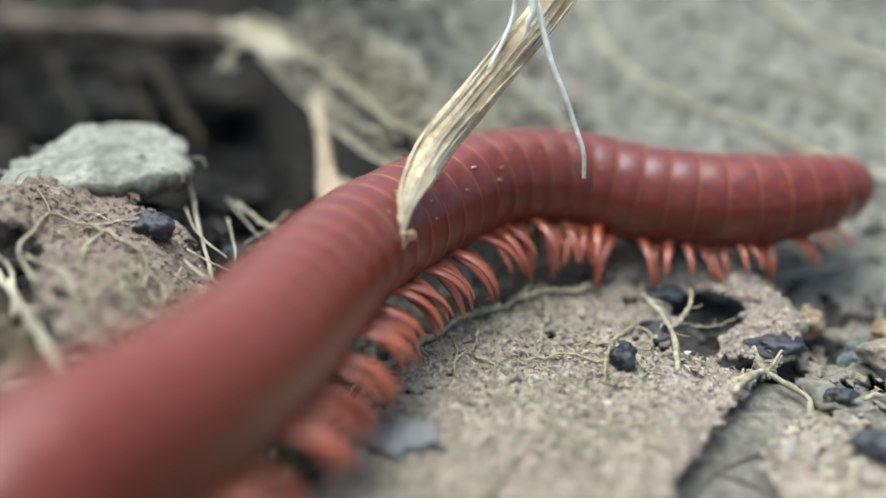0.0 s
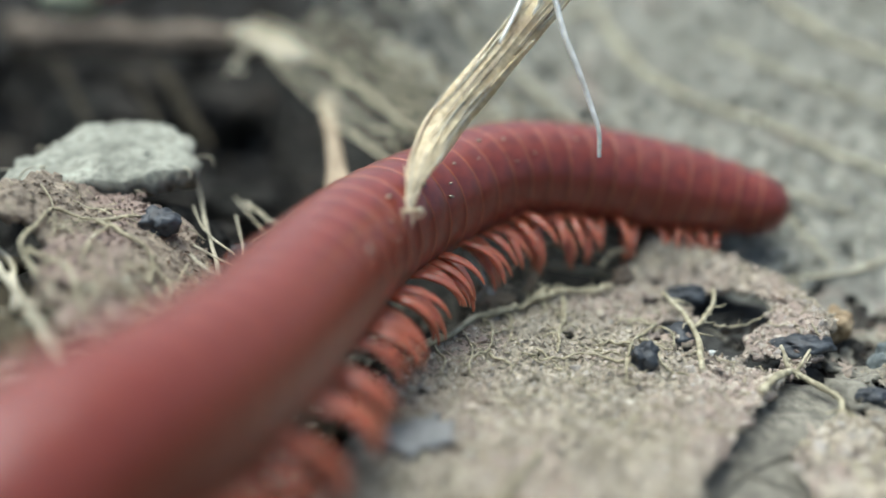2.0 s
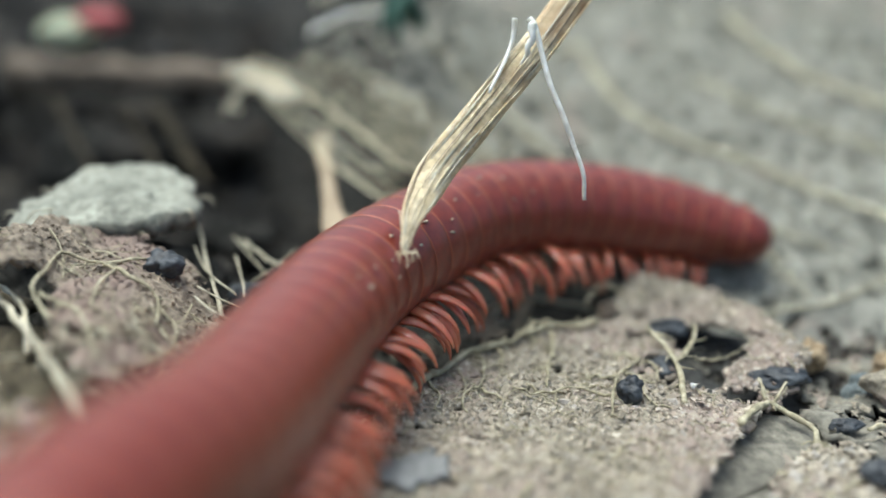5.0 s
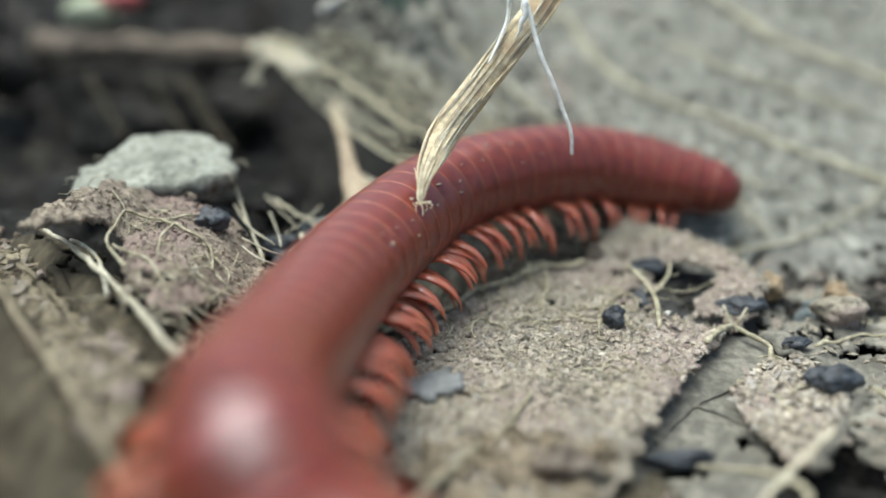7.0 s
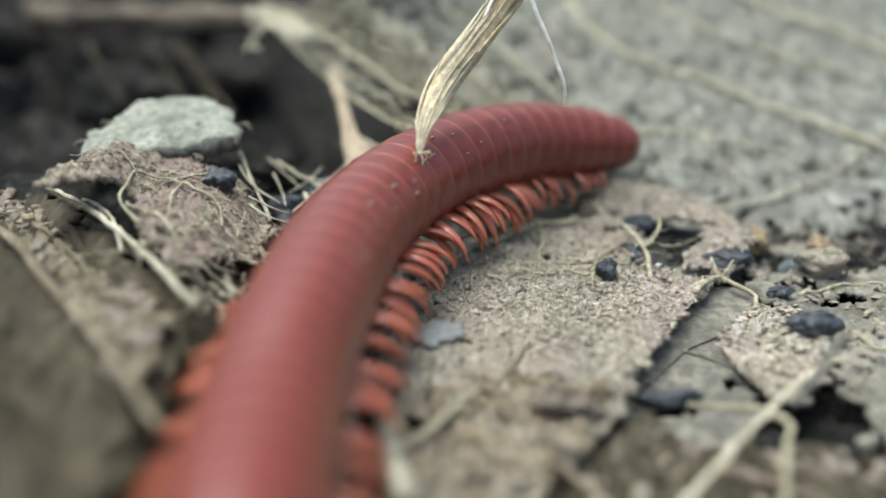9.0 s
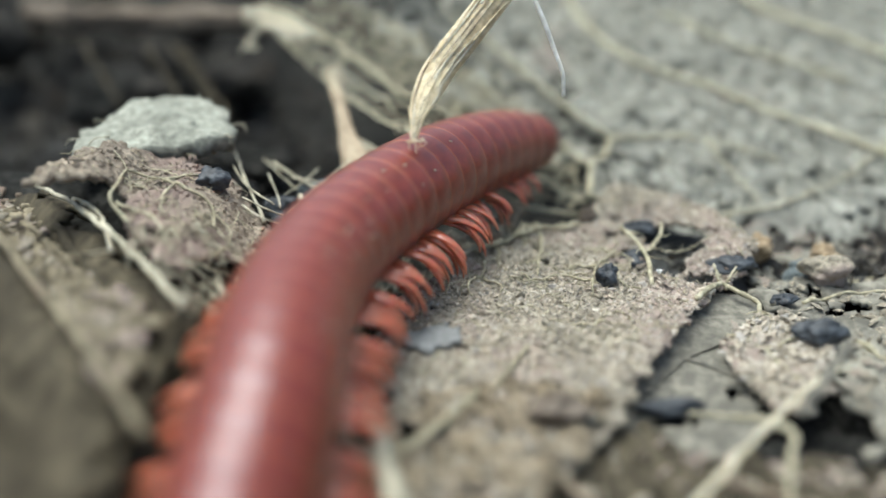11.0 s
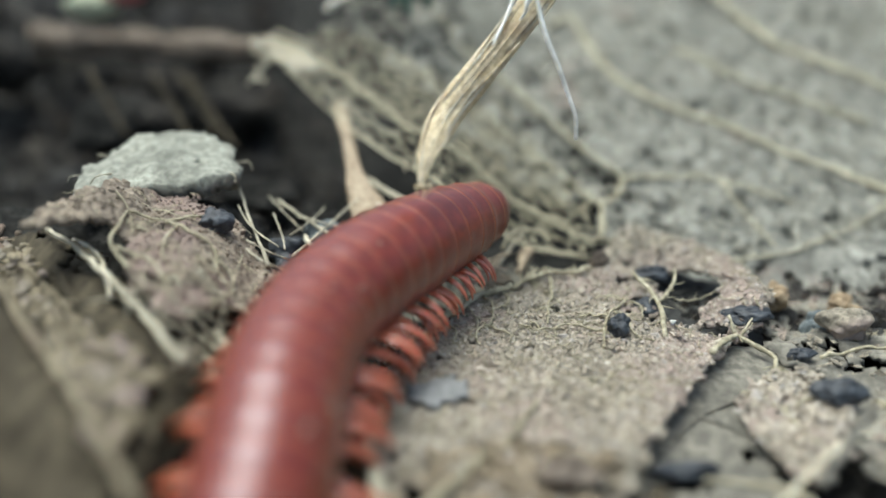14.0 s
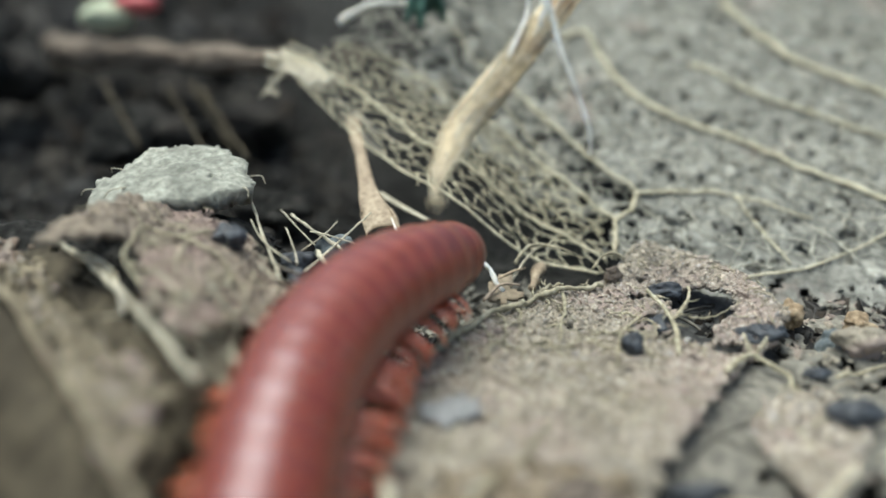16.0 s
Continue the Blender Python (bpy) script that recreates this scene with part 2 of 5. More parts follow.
def sheet(name, poly, step, height, material, thick, ragged=0.5, holes=(), parent=None, label="", pitted=0.0):
    """A torn leaf lying over the plan inside poly, with holes (x, y, rx, ry), lifted by height(x, y)."""
    xs, ys = [p[0] for p in poly], [p[1] for p in poly]
    nx, ny = int((max(xs) - min(xs) + 2) / step), int((max(ys) - min(ys) + 2) / step)
    bm, grid = bmesh.new(), {}

    def vert(i, j):
        if (i, j) not in grid:
            x = min(xs) - 1 + i * step + 0.3 * step * nz(i, j, 1.7, 3.1)
            y = min(ys) - 1 + j * step + 0.3 * step * nz(i, j, 1.7, 8.7)
            grid[i, j] = bm.verts.new((x * MM, y * MM, height(x, y) * MM))
        return grid[i, j]

    for i in range(nx):
        for j in range(ny):
            x, y = min(xs) - 1 + (i + 0.5) * step, min(ys) - 1 + (j + 0.5) * step
            ex = x + ragged * (nz(x, y, 1.1, 5.5) + 0.6 * nz(x, y, 0.4, 1.5))
            ey = y + ragged * (nz(x, y, 1.1, 9.5) + 0.6 * nz(x, y, 0.4, 4.5))
            if not inside(ex, ey, poly):
                continue
            if pitted and nz(x, y, 1.0, 71.5) + 0.6 * nz(x, y, 0.45, 72.5) < -pitted:
                continue
            if any(((ex - hx) / rx) ** 2 + ((ey - hy) / ry) ** 2 < 1 for hx, hy, rx, ry in holes):
                continue
            bm.faces.new((vert(i, j), vert(i + 1, j), vert(i + 1, j + 1), vert(i, j + 1)))
    ob = part(name, bm, material, parent, label)
    so = ob.modifiers.new("thickness", "SOLIDIFY")
    so.thickness, so.offset = thick * MM, -1
    return ob


def leaf_thing(name, label, poly, step, height, material, thick, ragged, holes, veins, r=0.12, vein_material=None):
    """A dead leaf of its own: torn blade with raised veins."""
    leaf = tagged(new(name), label, "dead leaf")
    sheet("blade", poly, step, height, material, thick, ragged, holes, leaf)
    for pts in veins:
        rod("vein", [(p.x, p.y, height(p.x, p.y) + 0.06) for p in spline([(a, b, 0) for a, b in pts], 5)], r, 0.5 * r, vein_material or VEIN, leaf, "raised dry vein", per=3)
    return leaf


def chips(name, count, region, height, size, material, seed, lift=0.0, avoid=(), flat=0.35):
    """Loose crumbs and flakes lying on a surface, in one mesh."""
    rng = np.random.default_rng(seed)
    verts, faces = [], []
    xs, ys = [p[0] for p in region], [p[1] for p in region]
    made = 0
    while made < count:
        x, y = rng.uniform(min(xs), max(xs)), rng.uniform(min(ys), max(ys))
        if not inside(x, y, region) or any(((x - hx) / rx) ** 2 + ((y - hy) / ry) ** 2 < 1 for hx, hy, rx, ry in avoid):
            made += 0.02
            continue
        made += 1
        s = size * rng.uniform(0.35, 1.0) ** 1.6 * 1.4
        a = rng.normal(size=3) * (1, 1, flat)
        a /= np.linalg.norm(a) + 1e-6
        b = np.cross(a, rng.normal(size=3) * (flat, flat, 1))
        b /= np.linalg.norm(b) + 1e-6
        c = np.cross(a, b)
        a, b, c = a * s * rng.uniform(0.6, 1.6), b * s * rng.uniform(0.4, 0.9), c * s * rng.uniform(0.25, 0.6) * (0.45 + 0.55 * flat)
        o = np.array((x, y, height(x, y) + lift + 0.25 * s))
        k = len(verts)
        for q in (a, b, -a * 0.8, -b, c, -c):
            verts.append(tuple((o + q + rng.normal(size=3) * s * 0.12) * MM))
        for f in ((0, 1, 4), (1, 2, 4), (2, 3, 4), (3, 0, 4), (1, 0, 5), (2, 1, 5), (3, 2, 5), (0, 3, 5)):
            faces.append(tuple(k + i for i in f))
    me = bpy.data.meshes.new(name)
    me.from_pydata(verts, [], faces)
    me.materials.append(material)
    return new(name, me)


# ---- the lie of the land ----
MAIN = [(-4.0, 23.5), (-2.6, 30.6), (1.5, 35.6), (5.8, 37.8), (8.2, 39.0), (9.4, 40.6), (10.5, 41.9), (12.0, 41.5), (14.2, 40.4), (15.9, 38.6), (17.2, 34.4),
        (15.2, 32.2), (13.6, 31.0), (11.0, 27.5), (9.4, 25.4), (7.6, 22.7), (6.6, 20.6), (4.6, 18.6), (3.2, 17.2), (1.6, 14.5), (-1.0, 13.6), (-3.2, 14.6), (-3.4, 18.0), (-3.6, 21.0)]
MAINHOLES = [(12.9, 36.1, 1.7, 1.8), (12.0, 34.1, 1.2, 1.5), (9.8, 37.3, 0.5, 0.35), (11.2, 37.4, 0.85, 0.6), (10.1, 34.8, 0.7, 0.65), (9.3, 34.0, 0.4, 0.35), (10.4, 33.3, 0.4, 0.4), (13.5, 32.4, 0.9, 0.55), (10.4, 39.0, 0.3, 0.22), (4.1, 32.4, 0.25, 0.25), (5.5, 34.0, 0.35, 0.45), (3.3, 31.6, 0.16, 0.16), (6.6, 33.0, 0.2, 0.14), (1.2, 31.2, 0.3, 0.14), (0.2, 30.2, 0.35, 0.16), (7.9, 30.3, 0.14, 0.14), (4.4, 29.6, 0.12, 0.14), (7.6, 36.2, 0.3, 0.25), (-2.1, 20.2, 0.5, 0.8), (-1.5, 21.7, 0.3, 0.35), (-1.3, 18.4, 0.35, 0.7), (-2.9, 22.6, 0.3, 0.6), (0.6, 16.6, 0.5, 0.4), (2.6, 18.6, 0.35, 0.3), (3.6, 18.3, 0.5, 0.35), (1.4, 18.0, 0.4, 0.25), (0.0, 18.9, 0.3, 0.3), (-0.2, 15.2, 0.7, 0.4), (5.4, 20.4, 0.5, 0.3), (1.9, 16.2, 0.6, 0.3), (-0.6, 29.6, 0.5, 0.25), (-2.0, 28.7, 0.5, 0.25)]


def z_main(x, y):
    z = 0.15 * nz(x, y, 5, 2) + 0.2 * nz(x, y, 1.4, 4) + 0.2 * abs(nz(x, y, 0.7, 6)) + 0.16 * nz(x, y, 0.33, 7)
    crest = 0.0
    for ax, ay, bx, by, h0, h1 in ((9.4, 39.9, 11.1, 41.1, 0.4, 1.45), (11.1, 41.1, 13.8, 40.0, 1.45, 0.95), (13.8, 40.0, 15.6, 37.8, 0.95, 0.85), (15.6, 37.8, 16.5, 34.4, 0.85, 0.85)):
        u = min(max(((x - ax) * (bx - ax) + (y - ay) * (by - ay)) / ((bx - ax) ** 2 + (by - ay) ** 2), 0), 1)
        d = math.hypot(x - ax - u * (bx - ax), y - ay - u * (by - ay))
        crest = max(crest, (h0 + (h1 - h0) * u) * math.exp(-(d / 1.55) ** 2))
    low = sm((22 - y) / 3)
    z += low * (0.35 * nz(x, y, 1.3, 41) + 0.3 * nz(x, y, 0.6, 42) - 0.25)
    return z + crest - 0.5 * sm((x - 8) / 6) * sm((36 - y) / 4)


def z_left(x, y):
    z = 3.0 + 2.6 * sm((-8.5 - x) / 5.0) + 0.25 * nz(x, y, 4, 12) + 0.22 * nz(x, y, 1.2, 14) + 0.1 * nz(x, y, 0.4, 15) - 0.3 * abs(nz(x, y, 0.8, 16))
    z += 1.5 * sm((-15.2 - x) / 2.6)
    return z - 0.8 * sm((30 - y) / 6)


def z_big(x, y):
    z = 0.5 * (y - 42) - 0.3 + 3.0 * sm((6 - x) / 8)
    return z + 0.35 * nz(x, y, 7, 21) + 0.12 * nz(x, y, 2.5, 23)


def z_soil(x, y):
    z = -2.6 + 0.9 * nz(x, y, 6, 31) + 0.6 * nz(x, y, 2.2, 33) + 0.45 * nz(x, y, 1.0, 35)
    z += 5.2 * sm((-7 - x) / 6) * sm((44 - y) / 5)
    z += 1.5 * sm((-6 - x) / 4) * sm((y - 30) / 8) * sm((44 - y) / 4)
    z -= 5.0 * math.exp(-((x + 16.2) / 3.2) ** 2 - ((y - 31.0) / 3.0) ** 2)
    z -= 3.2 * sm((24 - y) / 7) * math.exp(-((x + 7.6) / 3.6) ** 2)
    z += (6.5 * sm((y - 60) / 25) + 1.2 * nz(x, y, 12, 37) + 0.02 * max(0, y - 85)) * sm((y - 58) / 10) * sm((8 - x) / 12 + 0.25)
    if y > 39 and x > 2:
        z = min(z, z_big(x, y) - 1.2)
    far = math.hypot(x, y - 40)
    if far > 150:
        z = z * 150 / far + min(6, (far - 150) * 0.01) * (1 + nz(x, y, 900, 5))
    return z


def build_ground():
    def ticks(c0, c1, step):
        mid = list(np.arange(c0, c1 + step, step))
        out, s, v = [], step, c1
        while s < 60000:
            s *= 1.45
            v += s
            out.append(v)
        lo = [c0 - (q - c1) for q in out]
        return lo[::-1] + mid + out

    xs, ys = ticks(-42, 42, 0.5), ticks(8, 104, 0.5)
    verts = [(x * MM, y * MM, z_soil(x, y) * MM) for y in ys for x in xs]
    w = len(xs)
    faces = [(j * w + i, j * w + i + 1, (j + 1) * w + i + 1, (j + 1) * w + i) for j in range(len(ys) - 1) for i in range(w - 1)]
    me = bpy.data.meshes.new("ground")
    me.from_pydata(verts, [], faces)
    me.materials.append(SOIL)
    me.polygons.foreach_set("use_smooth", [True] * len(me.polygons))
    tagged(new("ground", me), "dark crumbly forest soil under the leaf litter", "soil", kind="structure")


build_ground()


# ---- the decayed leaf beside the animal ----
def build_main_leaf():
    leaf = tagged(new("decayed_leaf"), "crumbling beige dead leaf with pale veins and holes", "dead leaf")
    sheet("blade", MAIN, 0.17, z_main, CRUST, 0.25, 0.55, MAINHOLES, leaf)

    def vein(pts, r0, r1, lift=0.2):
        rod("vein", [(x, y, z_main(x, y) + lift) for x, y in (tuple(q) for q in spline2(pts))], 0.68 * r0, 0.64 * r1, VEIN, leaf, "raised pale dry vein", per=3, spurs=3 if r0 > 0.08 else 2)

    vein([(-2.4, 30.7), (-0.5, 32.7), (1.5, 35.2), (3.1, 36.0), (4.5, 36.8), (6.0, 37.5), (7.8, 38.0)], 0.27, 0.2, 0.34)
    vein([(4.1, 36.6), (4.6, 37.1), (5.1, 37.6), (5.6, 37.9)], 0.15, 0.1, 0.5)
    vein([(5.5, 37.2), (5.4, 35.6), (5.0, 34.0), (4.7, 32.3)], 0.17, 0.08)
    vein([(1.7, 35.3), (2.1, 34.2), (1.8, 32.3)], 0.13, 0.06)
    vein([(9.3, 34.8), (7.9, 32.9), (7.2, 30.2)], 0.13, 0.07)
    vein([(7.4, 31.6), (6.0, 32.4), (4.2, 31.8), (3.2, 32.2)], 0.09, 0.05)
    vein([(3.4, 25.8), (1.6, 22.8), (-0.5, 20.1)], 0.14, 0.1)
    vein([(3.9, 37.0), (5.0, 36.3), (5.2, 35.2)], 0.06, 0.04)
    vein([(0.6, 34.4), (1.2, 32.4), (0.6, 31.2)], 0.07, 0.04)
    for fork in ([(2.6, 36.1), (2.9, 34.8), (2.5, 34.0)], [(4.2, 36.9), (4.6, 36.2), (4.3, 35.6)], [(5.3, 34.4), (4.5, 33.9), (4.2, 33.2)], [(8.4, 33.6), (8.9, 32.8), (9.6, 32.6)], [(7.9, 32.9), (6.9, 33.3), (6.3, 33.2)],
                 [(1.9, 32.6), (1.0, 31.4), (1.2, 30.4)], [(1.9, 32.4), (2.7, 31.4), (2.6, 30.6)], [(-0.6, 32.8), (0.0, 31.6), (-0.2, 30.6)], [(9.2, 35.0), (8.4, 35.4), (7.6, 35.0)], [(9.4, 34.6), (9.9, 33.8), (9.8, 33.0)]):
        vein(fork, 0.1, 0.05, 0.22)
    rod("vein", [(10.0, 36.4, 0.9), (10.5, 35.3, 0.7), (10.8, 33.6, 0.5), (10.5, 31.2, 0.05)], 0.1, 0.14, VEIN, leaf, "raised pale dry vein", spurs=5)
    rod("vein", [(10.85, 34.0, 0.5), (11.6, 35.0, 0.7), (12.1, 35.7, 0.85), (12.4, 36.8, 0.9)], 0.11, 0.08, VEIN, leaf, "raised pale dry vein", spurs=4)
    rod("vein", [(12.4, 29.7, 0.1), (13.4, 30.7, 0.0), (14.4, 31.7, -0.3), (15.6, 30.3, -0.5), (15.5, 29.3, -0.6), (15.1, 28.4, -0.9)], 0.16, 0.1, VEIN, leaf, "raised pale dry vein", spurs=5)
    rod("vein", [(14.4, 31.7, -0.6), (14.25, 32.1, -0.1), (14.1, 32.7, 0.4)], 0.13, 0.06, VEIN, leaf, "raised pale dry vein")
    rod("vein", [(14.5, 31.75, -0.6), (14.9, 32.0, -0.1), (15.3, 32.5, 0.3)], 0.11, 0.05, VEIN, leaf, "raised pale dry vein")
    tagged(chips("crumbs", 2600, MAIN, z_main, 0.2, CRUMB, 4, -0.03, MAINHOLES, flat=0.45), "pale granular crumbs strewn over the decayed leaf", "leaf crumbs", kind="stuff")
    tagged(chips("grains", 15000, MAIN, z_main, 0.13, CRUMB, 14, -0.02, MAINHOLES, flat=0.9), "fine pale grains covering the decayed leaf", "leaf crumbs", kind="stuff")
    tagged(chips("brown_crumbs", 900, MAIN, z_main, 0.2, CRUST, 5, 0.03, MAINHOLES), "brown leaf crumbs strewn over the decayed leaf", "leaf crumbs", kind="stuff")
    broken = [(-3.4, 13.8), (-3.6, 20.5), (-1.0, 22.4), (2.6, 23.4), (6.6, 21.6), (4.4, 18.4), (1.6, 14.4)]
    tagged(chips("leaf_lumps", 520, broken, z_main, 0.5, RUSSET, 7, -0.05, MAINHOLES, flat=0.5), "soft brown lumps where the leaf breaks up", "leaf crumbs", kind="stuff")
    tagged(shreds("leaf_shreds", 620, MAIN, z_main, 0.8, 0.04, VEIN, 6, MAINHOLES), "short pale vein shreds over the decayed leaf", "plant shreds", kind="stuff")
    rng = random.Random(17)
    for k in range(16):
        x, y, a = rng.uniform(-1, 12), rng.uniform(21, 36), rng.uniform(0, 6.28)
        pts = [(x, y)]
        for i in range(4):
            x, y, a = x + 0.8 * math.cos(a), y + 0.8 * math.sin(a), a + rng.uniform(-0.7, 0.7)
            pts.append((x, y))
        if all(inside(p, q, MAIN) for p, q in pts):
            vein(pts, rng.uniform(0.05, 0.09), 0.04, 0.08)
    patch = [(-2.4, 26.0), (-2.2, 27.2), (-0.6, 27.8), (0.4, 27.4), (0.3, 26.2), (-1.2, 25.6)]
    sheet("bare_patch", patch, 0.25, lambda x, y: 0.42 + 0.06 * nz(x, y, 1.5, 91) - 0.12 * ((x + 1.1) ** 2 / 2.5 + (y - 26.6) ** 2 / 1.5), BARE, 0.3, 0.5, (), leaf, "smooth bluish-grey bare patch")


def shreds(name, count, region, height, length, radius, material, seed, avoid=()):
    """Short curled plant fibres lying about, in one mesh."""
    rng, bm = random.Random(seed), bmesh.new()
    xs, ys = [p[0] for p in region], [p[1] for p in region]
    for k in range(count):
        x, y = rng.uniform(min(xs), max(xs)), rng.uniform(min(ys), max(ys))
        if not inside(x, y, region) or any(((x - hx) / rx) ** 2 + ((y - hy) / ry) ** 2 < 1.7 for hx, hy, rx, ry in avoid):
            continue
        a, b, n = rng.uniform(0, 6.28), rng.uniform(-1.4, 1.4), length * rng.uniform(0.4, 1.3)
        pts = []
        for i in range(4):
            pts.append((x, y, height(x, y) + 0.06 + rng.uniform(0, 0.16)))
            x, y, a = x + math.cos(a) * n / 3, y + math.sin(a) * n / 3, a + b / 3
        tube(bm, pts, lambda u: radius * (1 - 0.6 * u), 4)
    return part(name, bm, material)


def spline2(pts):
    return [(p.x, p.y) for p in spline([(a, b, 0) for a, b in pts], 5)]


build_main_leaf()


# ---- the skeleton leaf behind ----
EDGE = [(-11.6, 54.0), (-9.4, 51.2), (-7.0, 48.6), (-4.8, 46.4), (-2.6, 44.6), (1.5, 42.9), (4.6, 42.1), (8.3, 41.2)]
RAND = random.Random(11)


def big_vein(leaf, pts, r0, r1, lift=0.1, label="yellowish leaf vein"):
    rod("vein", [(x, y, z_big(x, y) + lift) for x, y in spline2(pts)], 0.6 * r0, 0.55 * r1, NET, leaf, label, 7, 0.35, 2, 0.7)


def net(bm, region, cell, radius, lift, ax=1.0, turn=0.0, drop=0.0, stubs=0.0):
    """Irregular mesh of fine veins: a jittered honeycomb laid over the leaf."""
    xs, ys = [p[0] for p in region], [p[1] for p in region]
    ca, sa, seen = math.cos(turn), math.sin(turn), {}
    n = int(90 / cell)

    def node(i, j):
        if (i, j) not in seen:
            px = cell * (1.5 * (i // 2) + (0.5 if i % 2 else 0.0)) * ax
            py = cell * 0.866 * j
            px, py = px + cell * RAND.uniform(-0.45, 0.45) * ax, py + cell * RAND.uniform(-0.45, 0.45)
            x, y = 10 + ca * px - sa * py, 62 + sa * px + ca * py
            seen[i, j] = Vector((x, y, z_big(x, y) + lift + RAND.uniform(-drop, drop)))
        return seen[i, j]

    def strand(a, b):
        m = (a + b) / 2
        if not inside(m.x, m.y, region) or RAND.random() < 0.08:
            return
        bend = Vector((RAND.uniform(-1, 1), RAND.uniform(-1, 1), RAND.uniform(-0.4, 0.4))) * cell * 0.09
        r = radius * RAND.uniform(0.6, 1.3)
        tube(bm, [a, m + bend, b], r, 4)
        if stubs and RAND.random() < stubs:
            w = Vector((RAND.uniform(-1, 1), RAND.uniform(-1, 1), RAND.uniform(-0.5, 0.2))).normalized() * cell * RAND.uniform(0.25, 0.6)
            tube(bm, [m + bend, m + bend + w * 0.6, m + w + bend * 0.5], r * 0.6, 4)

    for c in range(-n, n):
        for j in range(-n, n):
            if (c + j) % 2:
                continue
            a = node(2 * c, j)
            b = node(2 * c + 1, j)
            strand(a, b)
            strand(b, node(2 * c + 2, j + 1))
            strand(b, node(2 * c + 2, j - 1))


def build_big_leaf():
    leaf = tagged(new("skeleton_leaf"), "large grey-beige leaf rotted to a lace of veins", "skeleton leaf")
    blade = [(9.3, 42.6), (12, 40.6), (15, 39.4), (18, 38.2), (25, 37.4), (35, 38), (46, 42), (60, 58), (60, 76), (20, 77), (2, 74), (0.8, 64), (3.5, 56.5), (7, 52), (10.8, 48), (9.7, 45)]
    holes = [(10.9, 46.4, 0.8, 0.9), (13.5, 49, 0.6, 0.6), (17, 44.5, 0.7, 0.4), (13, 43.4, 0.8, 0.6), (19.5, 45.6, 0.7, 0.5), (21, 49.4, 0.9, 0.5), (9, 52, 1.1, 0.9), (12, 45.0, 0.5, 0.4),
             (15, 51.2, 0.6, 0.6), (23.5, 46.5, 0.6, 0.6), (16.0, 47.9, 0.5, 0.5), (11, 54.5, 0.9, 0.9), (18.3, 41.6, 1.4, 0.4), (6, 56, 1.0, 1.0), (14.5, 45.6, 0.5, 0.35), (21, 43.4, 0.5, 0.3)]
    for k in range(24):
        y = RAND.uniform(42, 62)
        r = RAND.uniform(0.2, 0.55)
        holes.append((RAND.uniform(8, 32), y, r * RAND.uniform(0.8, 1.6), r))
    sheet("blade", blade, 0.3, lambda x, y: z_big(x, y) - 0.15 + 0.16 * nz(x, y, 1.1, 44) + 0.1 * nz(x, y, 0.5, 45), BLADE, 0.1, 1.1, holes, leaf, pitted=0.52)
    under = [(12.6, 42.6), (18, 40.6), (30, 41), (46, 46), (58, 60), (56, 74), (4, 72), (3, 66), (6, 57), (11, 50.5), (13.4, 47.6)]
    sheet("lower_layer", under, 0.7, lambda x, y: z_big(x, y) - 0.75 + 0.3 * nz(x, y, 2.1, 48), BLADE, 0.08, 1.2, holes[:8], leaf, "shaded lower layer of the rotted blade")
    fine = bmesh.new()
    lace = EDGE + [(9.7, 43.0), (9.9, 44.9), (5.3, 49.5), (2.3, 51.3), (-4.2, 54.8), (-8.3, 56.4), (-11.9, 55.1)]
    net(fine, lace, 0.48, 0.043, 0.0, 1.45, -0.72, 0.08, 0.4)
    band_in = [(-4.8, 50.2), (-1.9, 47.4), (2.4, 45.9), (6.5, 43.9), (9.6, 44.4), (5.3, 49.5), (2.3, 51.3), (-4.2, 54.8)]
    net(fine, band_in, 0.5, 0.024, -0.12, 1.3, -0.4, 0.06, 0.5)
    film = [(-4.0, 54.0), (-2.4, 51.4), (0.6, 48.9), (4.6, 47.6), (8.2, 46.0), (10.4, 46.0), (8.0, 52.5), (4.5, 58.0), (0.4, 63.5), (-1.8, 60.0)]
    sheet("lace_film", film, 0.28, lambda x, y: z_big(x, y) - 0.7 + 0.25 * nz(x, y, 1.2, 46), BLADE, 0.06, 0.9, (), leaf, "torn grey film behind the lace", pitted=0.12)
    tagged(part("lace", fine, NET, leaf, "fine open lace of dry veins"), kind="stuff")
    mid = bmesh.new()
    over = [(9.6, 41.5), (16, 40.9), (30, 43), (46, 50), (48, 66), (20, 70), (-2, 66), (-8.3, 57), (-4.2, 54.8), (2.3, 51.3), (9.9, 44.9)]
    net(mid, over, 1.25, 0.06, -0.04, 1.2, -0.5, 0.06, 0.3)
    net(mid, over, 0.6, 0.036, -0.07, 1.1, 0.4, 0.06, 0.2)
    tagged(part("vein_mesh", mid, MESH, leaf, "net of small veins over the blade"), kind="stuff")
    big_vein(leaf, [(-11.9, 55.1), (-8.1, 53.2), (-4.1, 49.5), (-1.9, 47.4), (2.4, 45.9), (6.5, 43.9), (8.8, 42.3)], 0.26, 0.22)
    big_vein(leaf, EDGE, 0.1, 0.22)
    big_vein(leaf, [(8.0, 61.1), (10.0, 61.6), (12.0, 56.5), (15.5, 53.1), (20.4, 50.6), (24.0, 48.5), (27.6, 46.3), (31, 44.5)], 0.36, 0.36)
    big_vein(leaf, [(1.7, 56.6), (4.3, 55.3), (7.4, 51.4), (11.6, 47.0)], 0.28, 0.28)
    big_vein(leaf, [(11.6, 47.0), (14.3, 47.1), (17.9, 46.7), (22.5, 45.2)], 0.26, 0.16)
